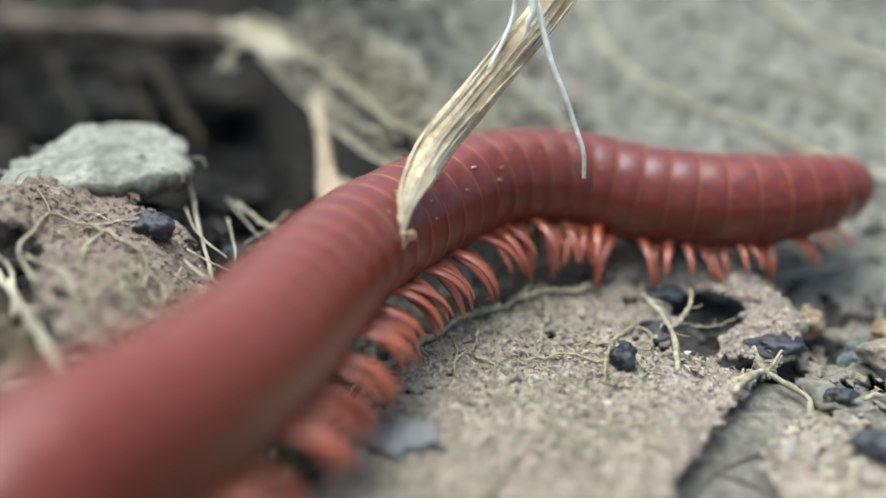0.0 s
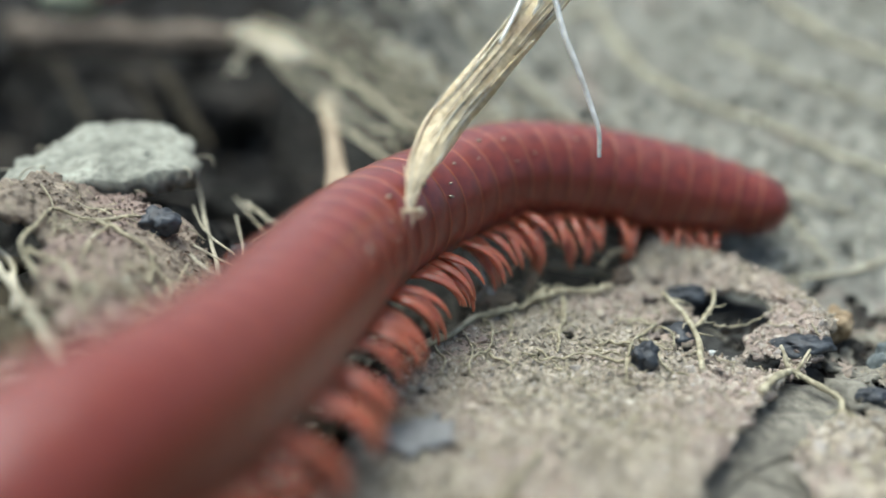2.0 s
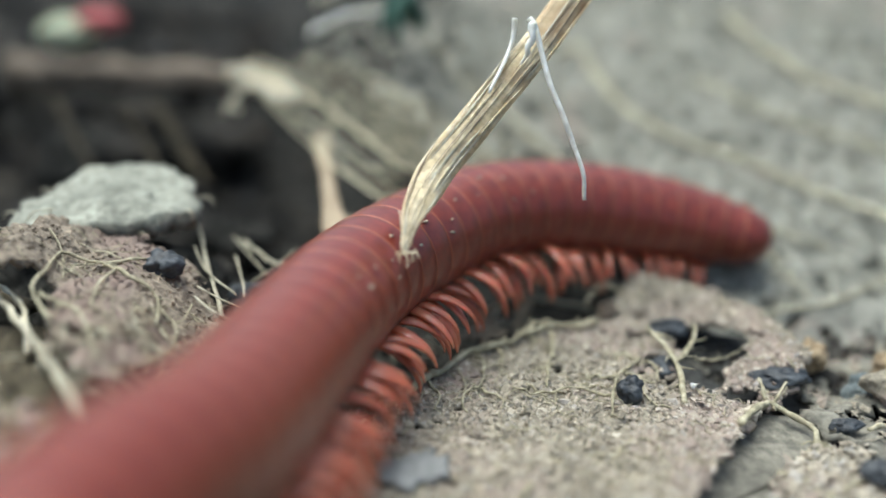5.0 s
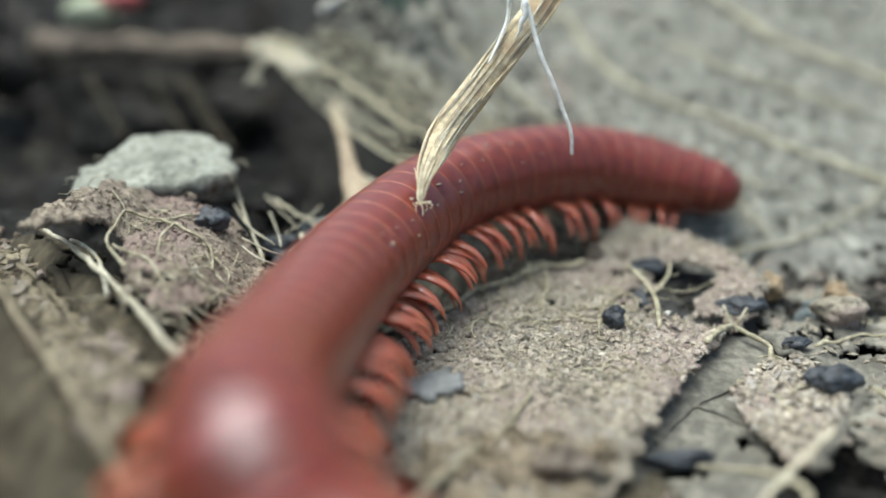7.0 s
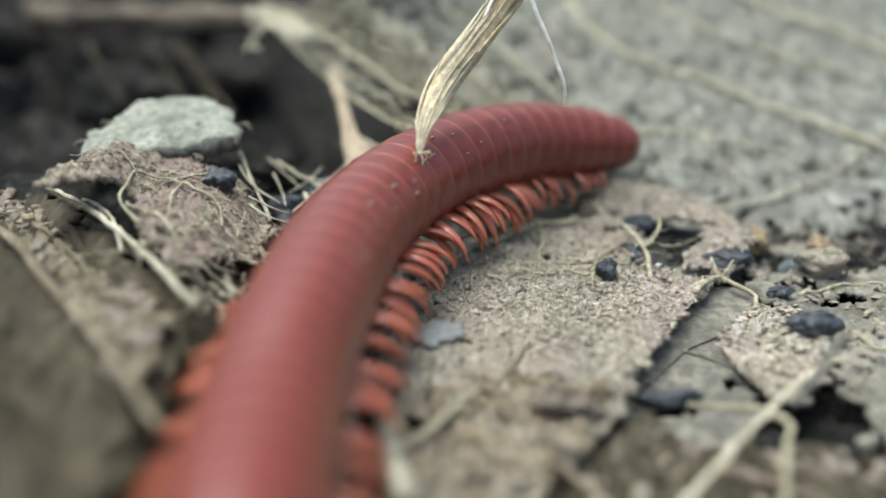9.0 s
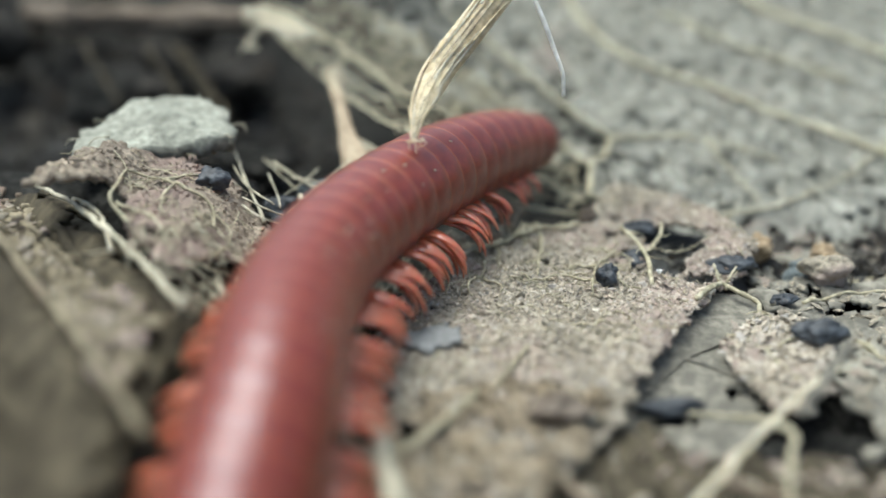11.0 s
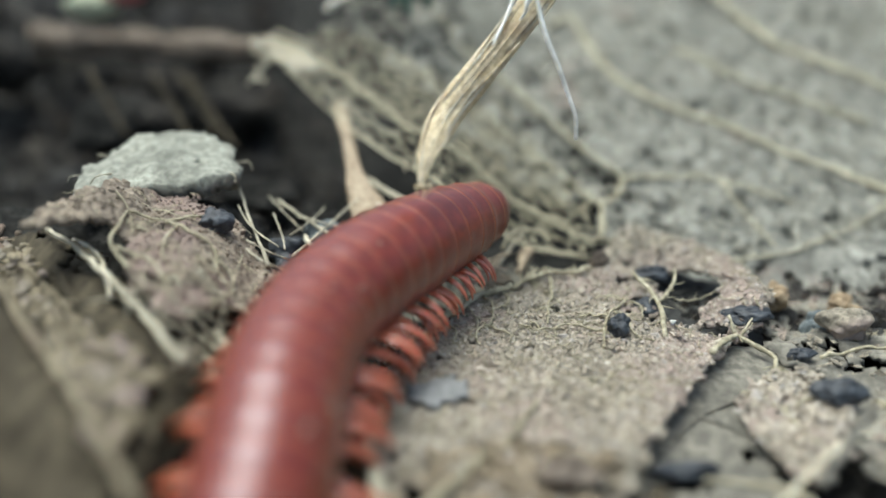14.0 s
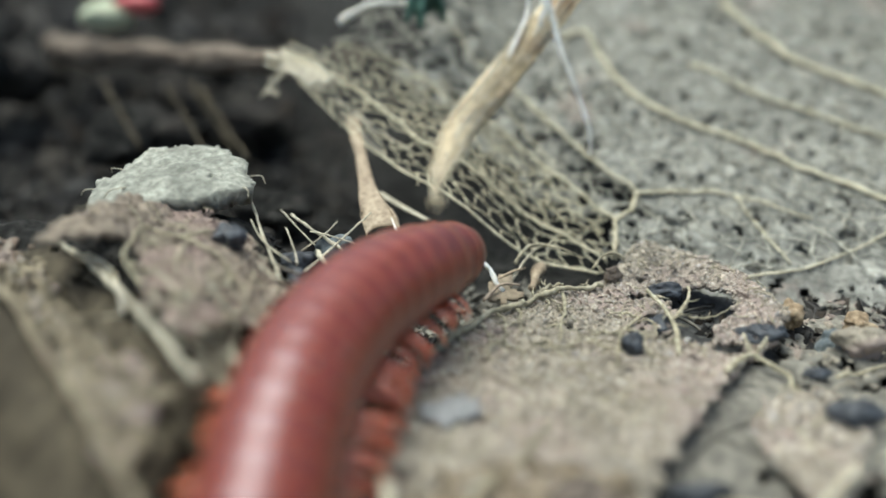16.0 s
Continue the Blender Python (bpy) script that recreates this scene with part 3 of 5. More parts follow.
    big_vein(leaf, [(11.6, 47.0), (11.1, 45.9), (9.9, 44.9), (9.5, 42.7)], 0.26, 0.2)
    big_vein(leaf, [(2.3, 51.3), (5.3, 49.5), (7.7, 47.3), (9.9, 44.9)], 0.2, 0.22)
    big_vein(leaf, [(21.3, 64.7), (25.2, 59.2), (30.9, 55.3), (36, 52)], 0.5, 0.45)
    big_vein(leaf, [(16.1, 40.9), (18.9, 41.2), (21.9, 41.8), (26.7, 43.8), (31, 47)], 0.16, 0.12)
    big_vein(leaf, [(17.9, 46.7), (18.8, 44.6), (20.2, 41.8)], 0.16, 0.13)
    big_vein(leaf, [(-8.3, 56.4), (-4.2, 54.8), (-0.4, 51.6), (2.3, 51.3)], 0.12, 0.16)
    big_vein(leaf, [(-1.0, 59.5), (3.4, 53.5), (6.6, 49.0)], 0.1, 0.12)
    big_vein(leaf, [(17.3, 58.1), (23.8, 54.3), (29.5, 51.5)], 0.28, 0.28)
    sheet("corner_film", [(-12.4, 55.6), (-11.9, 54.2), (-10.6, 52.9), (-9.0, 52.2), (-8.6, 53.0), (-9.6, 54.0)], 0.16, lambda x, y: z_big(x, y) + 0.25 + 0.25 * nz(x, y, 1.0, 97), CREAM, 0.08, 0.35,
          [(-9.4, 52.4, 0.35, 0.2), (-8.0, 51.5, 0.4, 0.2), (-10.6, 53.2, 0.2, 0.2)], leaf, "bleached curled film at the corner")
    band = bmesh.new()
    hi, lo = spline([(-11.9, 55.1, 0), (-8.1, 53.2, 0), (-4.1, 49.5, 0), (-1.9, 47.4, 0)], 8), spline([(-11.6, 54.0, 0), (-7.0, 48.6, 0), (-4.8, 46.4, 0), (-2.6, 44.6, 0)], 8)
    for k in range(5):
        u, w, i0 = RAND.random(), RAND.uniform(-0.25, 0.25), RAND.randint(0, 10)
        pts = []
        for i in range(i0, min(len(hi), i0 + RAND.randint(6, 18))):
            q = hi[i].lerp(lo[i], min(max(u + w * (i - i0) / 10 + RAND.uniform(-0.02, 0.02), 0), 1))
            pts.append((q.x, q.y, z_big(q.x, q.y) + 0.1))
        tube(band, pts, RAND.uniform(0.03, 0.05), 5, 0.4)
    tagged(part("lace_ribs", band, CREAM, leaf, "bleached ribs of the lace"), kind="stuff")
    # the rolled, bleached corner of the lace
    bm = bmesh.new()
    for k in range(14):
        j = (RAND.uniform(-0.9, 0.9), RAND.uniform(-1.2, 1.2), RAND.uniform(-0.9, 0.5))
        a = [(-12.6 + j[0], 55.6 + j[1], 9.6 + j[2]), (-10.2 + j[0], 53.6 + j[1], 9.2 + 0.7 * j[2]), (-8.4 + 1.2 * j[0], 51.8 + j[1], 8.3 + 0.5 * j[2])]
        tube(bm, spline(a, 6), lambda u: (0.1 - 0.004 * k) * (1 - 0.7 * u), 5, 0.4)
    part("rolled_edge", bm, CREAM, leaf, "bleached rolled edge of the leaf")


build_big_leaf()


# ---- left bank: brown leaf, pale scrap, litter ----
def build_left():
    leaf = tagged(new("brown_leaf"), "brown eroded leaf scrap with branching pale veins", "dead leaf")
    out = [(-19.3, 30.0), (-19.5, 32.0), (-18.7, 34.4), (-17.2, 35.0), (-16.4, 37.0), (-13.6, 37.3), (-12.9, 36.2), (-10.9, 35.8), (-9.2, 33.3), (-9.8, 29.5), (-11.6, 26.5), (-14.0, 27.4), (-14.9, 29.3), (-15.5, 31.4), (-16.1, 32.3), (-17.7, 31.0)]
    sheet("blade", out, 0.18, z_left, LEFTLEAF, 0.3, 0.75, [(-13.3, 28.4, 0.7, 0.35), (-12.4, 29.6, 0.15, 0.2), (-14.6, 33.2, 0.2, 0.2)], leaf)

    def vein(pts, r0, r1):
        def level(x, y):
            return sum(z_left(x + a, y + b) for a, b in ((0, 0), (0.7, 0), (-0.7, 0), (0, 0.7), (0, -0.7), (0.4, 0.4), (-0.4, -0.4))) / 7

        rod("vein", [(x, y, level(x, y) + 0.22) for x, y in spline2(pts)], 0.75 * r0, 0.65 * r1, VEIN, leaf, "raised pale dry vein", per=3, spurs=3)

    vein([(-14.6, 28.8), (-15.9, 30.6), (-16.0, 32.6), (-15.8, 33.9), (-14.1, 33.6), (-12.7, 34.7)], 0.1, 0.11)
    vein([(-14.1, 33.4), (-12.9, 32.6), (-11.6, 32.0), (-11.2, 30.2)], 0.12, 0.08)
    vein([(-13.5, 32.9), (-13.7, 31.2), (-13.4, 29.7)], 0.1, 0.07)
    vein([(-15.6, 30.4), (-14.0, 29.6), (-12.8, 27.9), (-12.3, 26.9)], 0.11, 0.07)
    vein([(-11.4, 31.4), (-10.6, 30.8), (-10.4, 29.4)], 0.07, 0.05)
    vein([(-12.8, 28.6), (-11.6, 28.9), (-10.6, 28.0)], 0.07, 0.05)
    twigs = random.Random(29)
    for k in range(24):
        x, y, a = twigs.uniform(-17.0, -9.6), twigs.uniform(26.8, 35.5), twigs.uniform(0, 6.28)
        pts = [(x, y)]
        for i in range(3):
            x, y, a = x + 0.55 * math.cos(a), y + 0.8 * math.sin(a), a + twigs.uniform(-0.35, 0.35)
            pts.append((x, y))
        if all(inside(p, q, out) for p, q in pts):
            vein(pts, twigs.uniform(0.03, 0.06), 0.03)
    tagged(chips("left_crumbs", 1500, out, z_left, 0.12, LEFTLEAF, 8, 0.0, flat=0.9), "pale crumbs strewn over the brown leaf", "leaf crumbs", kind="stuff")
    tagged(shreds("brown_leaf_shreds", 150, out, z_left, 0.6, 0.03, VEIN, 66), "short pale vein shreds over the brown leaf", "plant shreds", kind="stuff")
    frayed = [(-15.0, 26.6), (-13.0, 29.4), (-9.6, 31.0), (-8.6, 28.0), (-9.6, 23.5), (-11.6, 23.6)]
    tagged(shreds("frayed_fibres", 120, frayed, lambda x, y: z_left(x, y) - 0.1 + 0.3 * nz(x, y, 0.8, 77), 1.5, 0.055, FIBRE, 70), "pale frayed fibres at the brown leaf's edge", "plant fibres", kind="stuff")
    scrap = leaf_thing("pale_scrap", "thick pale grey-green scrap of rotten leaf", [(-19.7, 36.2), (-20.2, 40.0), (-18.0, 42.8), (-14.6, 43.2), (-12.4, 41.4), (-11.4, 39.6), (-12.6, 37.8), (-16, 37.0)], 0.22,
               lambda x, y: 6.8 + 0.4 * nz(x, y, 3, 51) + 0.2 * nz(x, y, 1, 53) + 0.12 * nz(x, y, 0.5, 54) - 0.035 * (x + 16) ** 2 - 0.09 * max(0, 39.0 - y) ** 2 + 0.1 * (y - 40),
               PALE, 1.1, 0.5, [(-13.8, 39.2, 0.4, 0.25)], [], 0.09, FIBRE)
    for k, (x, y) in enumerate(((-20.2, 39.0), (-19.6, 41.6), (-17.0, 42.9), (-13.4, 42.4), (-11.8, 40.6), (-12.2, 38.6), (-18.6, 38.0))):
        a = math.atan2(y - 40.4, x + 16)
        z = 6.6 - 0.035 * (x + 16) ** 2
        rod("frayed_hair", [(x - 0.6 * math.cos(a), y - 0.6 * math.sin(a), z), (x + 0.4 * math.cos(a + 0.3), y + 0.4 * math.sin(a + 0.3), z + 0.1), (x + 0.7 * math.cos(a - 0.2), y + 0.7 * math.sin(a - 0.2), z - 0.3)], 0.045, 0.03, FIBRE, scrap, "pale frayed hair at the edge")
    leaf_thing("litter_leaf", "ribbed grey-brown dead leaf on the litter", [(-40, 8), (-40, 33), (-24, 34.5), (-17.5, 34.0), (-13.0, 31.0), (-9.4, 28.0), (-10.9, 22), (-12.2, 16), (-12.2, 8)], 0.5,
               lambda x, y: 0.8 + 2.6 * sm((-7.6 - x) / 5) + 0.12 * max(0, -12 - x) + 0.35 * math.sin((x * 0.75 + y * 0.6) * 1.5) + 0.5 * nz(x, y, 4, 57) + 0.15 * nz(x, y, 1, 58),
               LITTER, 0.3, 0.9, [(-17.0, 31.9, 1.7, 1.4), (-14.6, 28.8, 1.2, 0.7)],
               [[(-30, 31), (-22, 24), (-12, 12)], [(-24, 32), (-18, 26), (-10.5, 16)], [(-36, 28), (-26, 18), (-18, 9)], [(-19, 31), (-14, 24.6), (-10, 20)]], 0.28, LITTER)
    matted = [(-34, 36), (-23.5, 35.4), (-18.9, 30.4), (-14.8, 25.6), (-12.0, 22.9), (-12.1, 20.0), (-12.8, 18.2), (-15.2, 21.6), (-19.6, 28.0), (-22, 30), (-34, 33)]
    zm = lambda x, y: 4.0 + 0.05 * max(0, -12 - x) - 0.5 * sm((x + 12) / 2.5) + 0.35 * nz(x, y, 3, 157) + 0.25 * nz(x * 1.3 + y, y - x, 1.6, 158) + 0.15 * nz(x, y, 0.6, 159)
    leaf_thing("matted_leaf", "matted fibrous beige leaf on the litter", matted, 0.24, zm, MATTED, 0.3, 0.9, [(-16.6, 27.6, 0.7, 0.3), (-13.0, 23.6, 0.5, 0.25), (-18.9, 29.9, 0.5, 0.3)],
               [[(-21.6, 32.6), (-17.6, 28.0), (-13.6, 22.6), (-11.0, 19.0)], [(-19.0, 29.6), (-16.6, 25.8), (-14.4, 22.6)]], 0.13, MATTED)
    tagged(shreds("matted_shreds", 420, matted, zm, 1.6, 0.07, MATTED, 68), "fibrous shreds of the matted leaf", "plant shreds", kind="stuff")
    tagged(chips("matted_crumbs", 500, matted, zm, 0.3, CRUST, 69), "brown crumbs on the matted leaf", "leaf crumbs", kind="stuff")
    strip = [(-32, 8), (-30, 33), (-18, 33), (-12, 27), (-9.5, 20), (-9.5, 8)]
    tagged(shreds("litter_fibres", 260, strip, lambda x, y: 3.3 + 0.1 * max(0, -12 - x), 3.0, 0.07, LITTER, 67), "long pale fibres matted over the litter", "plant fibres", kind="stuff")


build_left()


# ---- right foreground: plate, fragment, front litter ----
def build_right():
    leaf_thing("under_leaf", "dark grey dead leaf lying beneath the eroded one", [(8.0, 33.0), (9.0, 39.6), (13.0, 40.6), (17.0, 38.0), (17.5, 33.0), (13.0, 32.2)], 0.3,
               lambda x, y: -1.5 + 0.12 * (y - 36) + 0.2 * nz(x, y, 3, 161) + 0.12 * nz(x, y, 0.9, 162), DARKLEAF, 0.25, 0.5, (), [[(9.6, 35.0), (12.0, 37.4), (14.6, 38.4)], [(12.0, 37.4), (13.4, 36.0), (14.4, 35.4)]], 0.1, GREY)
    leaf_thing("grey_leaf_piece", "smooth grey dead leaf piece under a torn edge", [(6.0, 20.0), (8.4, 25.0), (10.8, 29.6), (12.4, 31.6), (17.0, 32.0), (15.6, 28.0), (14.2, 24.6), (12.6, 20.6), (9, 17.5)], 0.3,
                 lambda x, y: -1.5 + 0.06 * (y - 24) + 0.2 * nz(x, y, 3, 61) + 0.1 * nz(x, y, 0.8, 62), GREY, 0.25, 0.5, [(9.2, 22.2, 1.4, 0.35), (12.6, 23.6, 0.8, 0.3)],
               [[(8.6, 24.0), (11.0, 26.4), (14.0, 28.0)], [(11.0, 26.4), (12.6, 25.4), (13.4, 24.6)]], 0.1, GREY)
    frag = [(12.8, 27.0), (14.9, 29.0), (17.6, 29.2), (17.8, 26.0), (16.6, 23.2), (14.4, 21.4), (12.7, 24.0)]
    zf = lambda x, y: -0.7 + 0.35 * nz(x, y, 2.2, 64) + 0.3 * nz(x, y, 0.8, 65) + 0.12 * nz(x, y, 0.35, 66)
    leaf_thing("leaf_fragment", "crumbly beige fragment of decayed leaf", frag, 0.22, zf, CRUST, 0.3, 0.8, (), [[(13.4, 27.6), (14.6, 26.0), (15.2, 23.6)], [(14.6, 26.0), (16.6, 26.8)]], 0.12)
    tagged(chips("fragment_crumbs", 900, frag, zf, 0.24, CRUMB, 21), "pale crumbs on the leaf fragment", "leaf crumbs", kind="stuff")
    side = [(16.0, 30.5), (17.0, 33.2), (17.6, 37.0), (16.0, 40.6), (26, 42), (38, 44), (36, 26), (24, 18), (18, 16), (16.8, 22), (18.2, 26.5), (17.8, 29.4)]
    zs = lambda x, y: -0.9 - 0.9 * sm((y - 32) / 4) + 0.5 * nz(x, y, 3, 68) + 0.4 * nz(x, y, 1.1, 69) + 0.15 * nz(x, y, 0.4, 70)
    leaf_thing("flaking_leaf", "flaking beige dead leaf breaking into soil", side, 0.3, zs, FLAKY, 0.3, 1.0, [(20, 30, 1.2, 0.6), (22, 24, 1.0, 1.6), (18.6, 31.6, 0.7, 0.5), (19, 37.6, 1.2, 0.6), (24, 36, 1.5, 0.8), (21.5, 38.6, 0.8, 0.4)], [[(18.4, 30.6), (21.0, 31.4), (25.0, 30.0)], [(19.4, 27.0), (20.6, 24.0), (20.0, 20.0)], [(22.0, 33.4), (25.0, 34.4), (29.0, 34.0)]], 0.13)
    tagged(chips("side_crumbs", 1300, side, zs, 0.28, CRUST, 23), "pale crumbs on the flaking leaf", "leaf crumbs", kind="stuff")
    front = [(-10.5, 8), (-10.5, 30), (-4.5, 31), (-3.0, 24.0), (0, 20.5), (6, 21.4), (9.5, 19.4), (16, 18.5), (24, 16), (24, 4), (-9, 4)]
    zq = lambda x, y: -1.0 + 1.6 * sm((-5 - x) / 4) * sm((y - 22) / 5) - 3.0 * sm((24 - y) / 7) * math.exp(-((x + 7.6) / 3.6) ** 2) + 0.5 * nz(x, y, 3, 72) + 0.35 * nz(x, y, 1.2, 73) + 0.15 * nz(x, y, 0.5, 74)
    leaf_thing("mulch_leaf", "soft brown mulch of decayed leaves", front, 0.35, zq, LITTER, 0.3, 1.0, [(-3.6, 21.6, 0.6, 1.2), (-1.8, 19.6, 0.7, 0.5), (7.4, 17.4, 0.9, 0.5)], [[(-2.6, 20.0), (-1.4, 17.0), (1.0, 12.0)], [(3.0, 19.0), (6.0, 15.0), (8.0, 10.0)], [(10.0, 18.0), (14.0, 15.0), (18.0, 12.0)]], 0.2, TWIG)
    tagged(chips("mulch_crumbs", 900, front, zq, 0.35, CRUST, 25), "brown crumbs on the mulch", "leaf crumbs", kind="stuff")


build_right()


# ---- stones, pebbles, soil lumps ----
def build_stones():
    for name, c, s, m, k, label in (
            ("dark_stone", (17.35, 26.4, 0.1), (1.2, 0.75, 0.58), STONE, 1, "angular blue-black stone on the leaf fragment"),
            ("soil_lump", (15.5, 33.4, -0.1), (1.25, 0.6, 0.5), STONE, 2, "black soil lump at the leaf tip"),
            ("dark_pellet", (8.2, 31.7, 0.5), (0.55, 0.5, 0.5), STONE, 3, "round black soil pellet on the leaf"),
            ("soil_lump", (10.2, 34.7, -0.35), (0.95, 0.8, 0.55), STONE, 4, "black soil lump in the leaf hole"),
            ("soil_lump", (11.3, 37.6, 0.15), (0.9, 0.55, 0.5), STONE, 5, "black soil lump in the leaf hole"),
            ("dark_pellet", (-12.0, 34.5, 5.2), (0.75, 0.6, 0.6), STONE, 6, "black soil pellet on the brown leaf"),
            ("ochre_pebble", (17.9, 36.0, -0.5), (0.65, 0.6, 0.8), OCHRE, 7, "rounded ochre pebble behind the leaf tip"),
            ("ochre_pebble", (21.8, 35.8, -1.0), (0.8, 0.6, 0.6), OCHRE, 8, "rounded ochre pebble on dark soil"),
            ("ochre_pebble", (20.4, 32.7, -0.3), (1.2, 0.8, 0.9), CRUST, 10, "pale crumbly lump on flaking leaf"),
            ("brown_pellet", (8.6, 38.9, 0.55), (0.5, 0.4, 0.5), PELLET, 18, "dull brown pellet at the leaf crest"),
            ("pale_grain", (13.3, 30.9, -0.3), (0.4, 0.32, 0.3), CRUMB, 19, "small pale mineral grain at the torn edge"),
            ("pale_grain", (11.2, 32.4, 0.2), (0.12, 0.1, 0.12), WHITE, 20, "tiny glinting white mineral grain"),
            ("slate_pebble", (19.5, 33.8, -1.0), (0.7, 0.6, 0.6), SLATE, 21, "rounded blue-grey pebble on dark soil"),
            ("soil_lump", (17.2, 30.4, -0.6), (0.6, 0.35, 0.3), STONE, 11, "black soil lump beside the leaf"),
            ("soil_lump", (9.3, 22.6, -1.2), (1.4, 0.4, 0.4), STONE, 13, "black soil lump under the torn edge"),
            ("brown_pellet", (4.2, 20.8, 0.45), (1.1, 0.75, 0.6), PELLET, 14, "smooth brown pellet on the decayed leaf"),
            ("soil_lump", (-9.0, 37.4, 2.0), (1.2, 0.9, 0.9), STONE, 15, "dark soil lump among dry stalks"),
            ("soil_lump", (-7.0, 39.2, 2.0), (1.3, 0.9, 1.0), SLATE, 16, "grey soil lump among dry stalks"),
            ("soil_lump", (-8.6, 34.8, 2.0), (1.0, 0.8, 0.8), STONE, 17, "dark soil lump among dry stalks")):
        tagged(stone(name, c, s, m, k, 0.35 if name == "dark_stone" else 0.6), label, "soil lump" if m in (STONE, SOIL) else "pebble", {"soil_lump": "soil lumps among the leaves", "dark_pellet": "black pellets on the leaves", "ochre_pebble": "pebbles beside the leaf", "pale_grain": "pale mineral grains on the leaf"}.get(name, ""))
    rng = random.Random(47)
    for (x, y, z), (a, b, c) in (((-25.0, 60.0, 2.2), (4.5, 3.0, 3.0)), ((-18.0, 66.0, 1.0), (4.0, 3.0, 2.4)), ((-13.0, 50.0, 0.0), (3.0, 2.0, 1.6)), ((-40.0, 68.0, 5.0), (5.0, 4.0, 4.0)), ((-20.0, 52.0, 1.0), (2.5, 2.2, 1.8))):
        clod = tagged(new("clod"), "dark clod of soil broken into lumps", "soil clod", "clods on the bare soil")
        for k in range(6):
            d = Vector((rng.uniform(-0.6, 0.6) * a, rng.uniform(-0.6, 0.6) * b, rng.uniform(-0.3, 0.35) * c)) * (1 if k else 0)
            q = (0.75 if k == 0 else rng.uniform(0.3, 0.55))
            stone("lump", Vector((x, y, z)) + d, (a * q, b * q, c * q), (SOIL, CLOD)[k % 2], 60 + k + int(y), 0.7, 3, clod)
    soil = [(-40, 44), (-40, 84), (-10, 70), (-4, 45), (-6, 36), (-9, 34), (-11, 39), (-12, 44)]
    tagged(chips("soil_crumbs", 3000, soil, z_soil, 0.55, CLOD, 31, flat=1.0), "loose dark soil crumbs", "soil crumbs", kind="stuff")
    back = [(-60, 46), (-80, 120), (-20, 120), (-14, 66), (-8, 50), (-12, 45)]
    tagged(chips("soil_clods", 1100, back, z_soil, 1.7, CLOD, 32, flat=1.0), "coarse brown and grey soil clods in shade", "soil clods", kind="stuff")
    gap = [(15, 32), (30, 34), (34, 42), (22, 40.5), (14, 40), (12, 38)]
    tagged(chips("gravelly_soil", 1800, gap, lambda x, y: max(z_soil(x, y) + 0.5, -2.2 + 0.4 * nz(x, y, 1.5, 39)), 0.55, CLOD, 33, flat=1.0), "loose black soil crumbs", "soil crumbs", kind="stuff")
    mix = [(-11, 33), (-9.5, 40), (-3.6, 41), (0, 38), (-3, 33), (-6, 28)]
    rubble = [(-2.5, 31.5), (0.0, 35.5), (6.0, 38.8), (9.6, 42.0), (4.0, 43.5), (-4.0, 41.5), (-5.5, 36.0)]
    tagged(chips("rubble_bits", 420, rubble, z_soil, 0.42, FLAKY, 36, 0.1, flat=1.0), "pale and grey rubble under the animal", "soil crumbs", kind="stuff")
    tagged(shreds("rubble_shreds", 90, rubble, z_soil, 1.6, 0.06, FIBRE, 37), "pale rootlets in the rubble", "plant shreds", kind="stuff")
    tagged(chips("grey_soil", 900, mix, z_soil, 0.45, CLOD, 35, flat=1.0), "grey soil crumbs under the animal", "soil crumbs", kind="stuff")


build_stones()


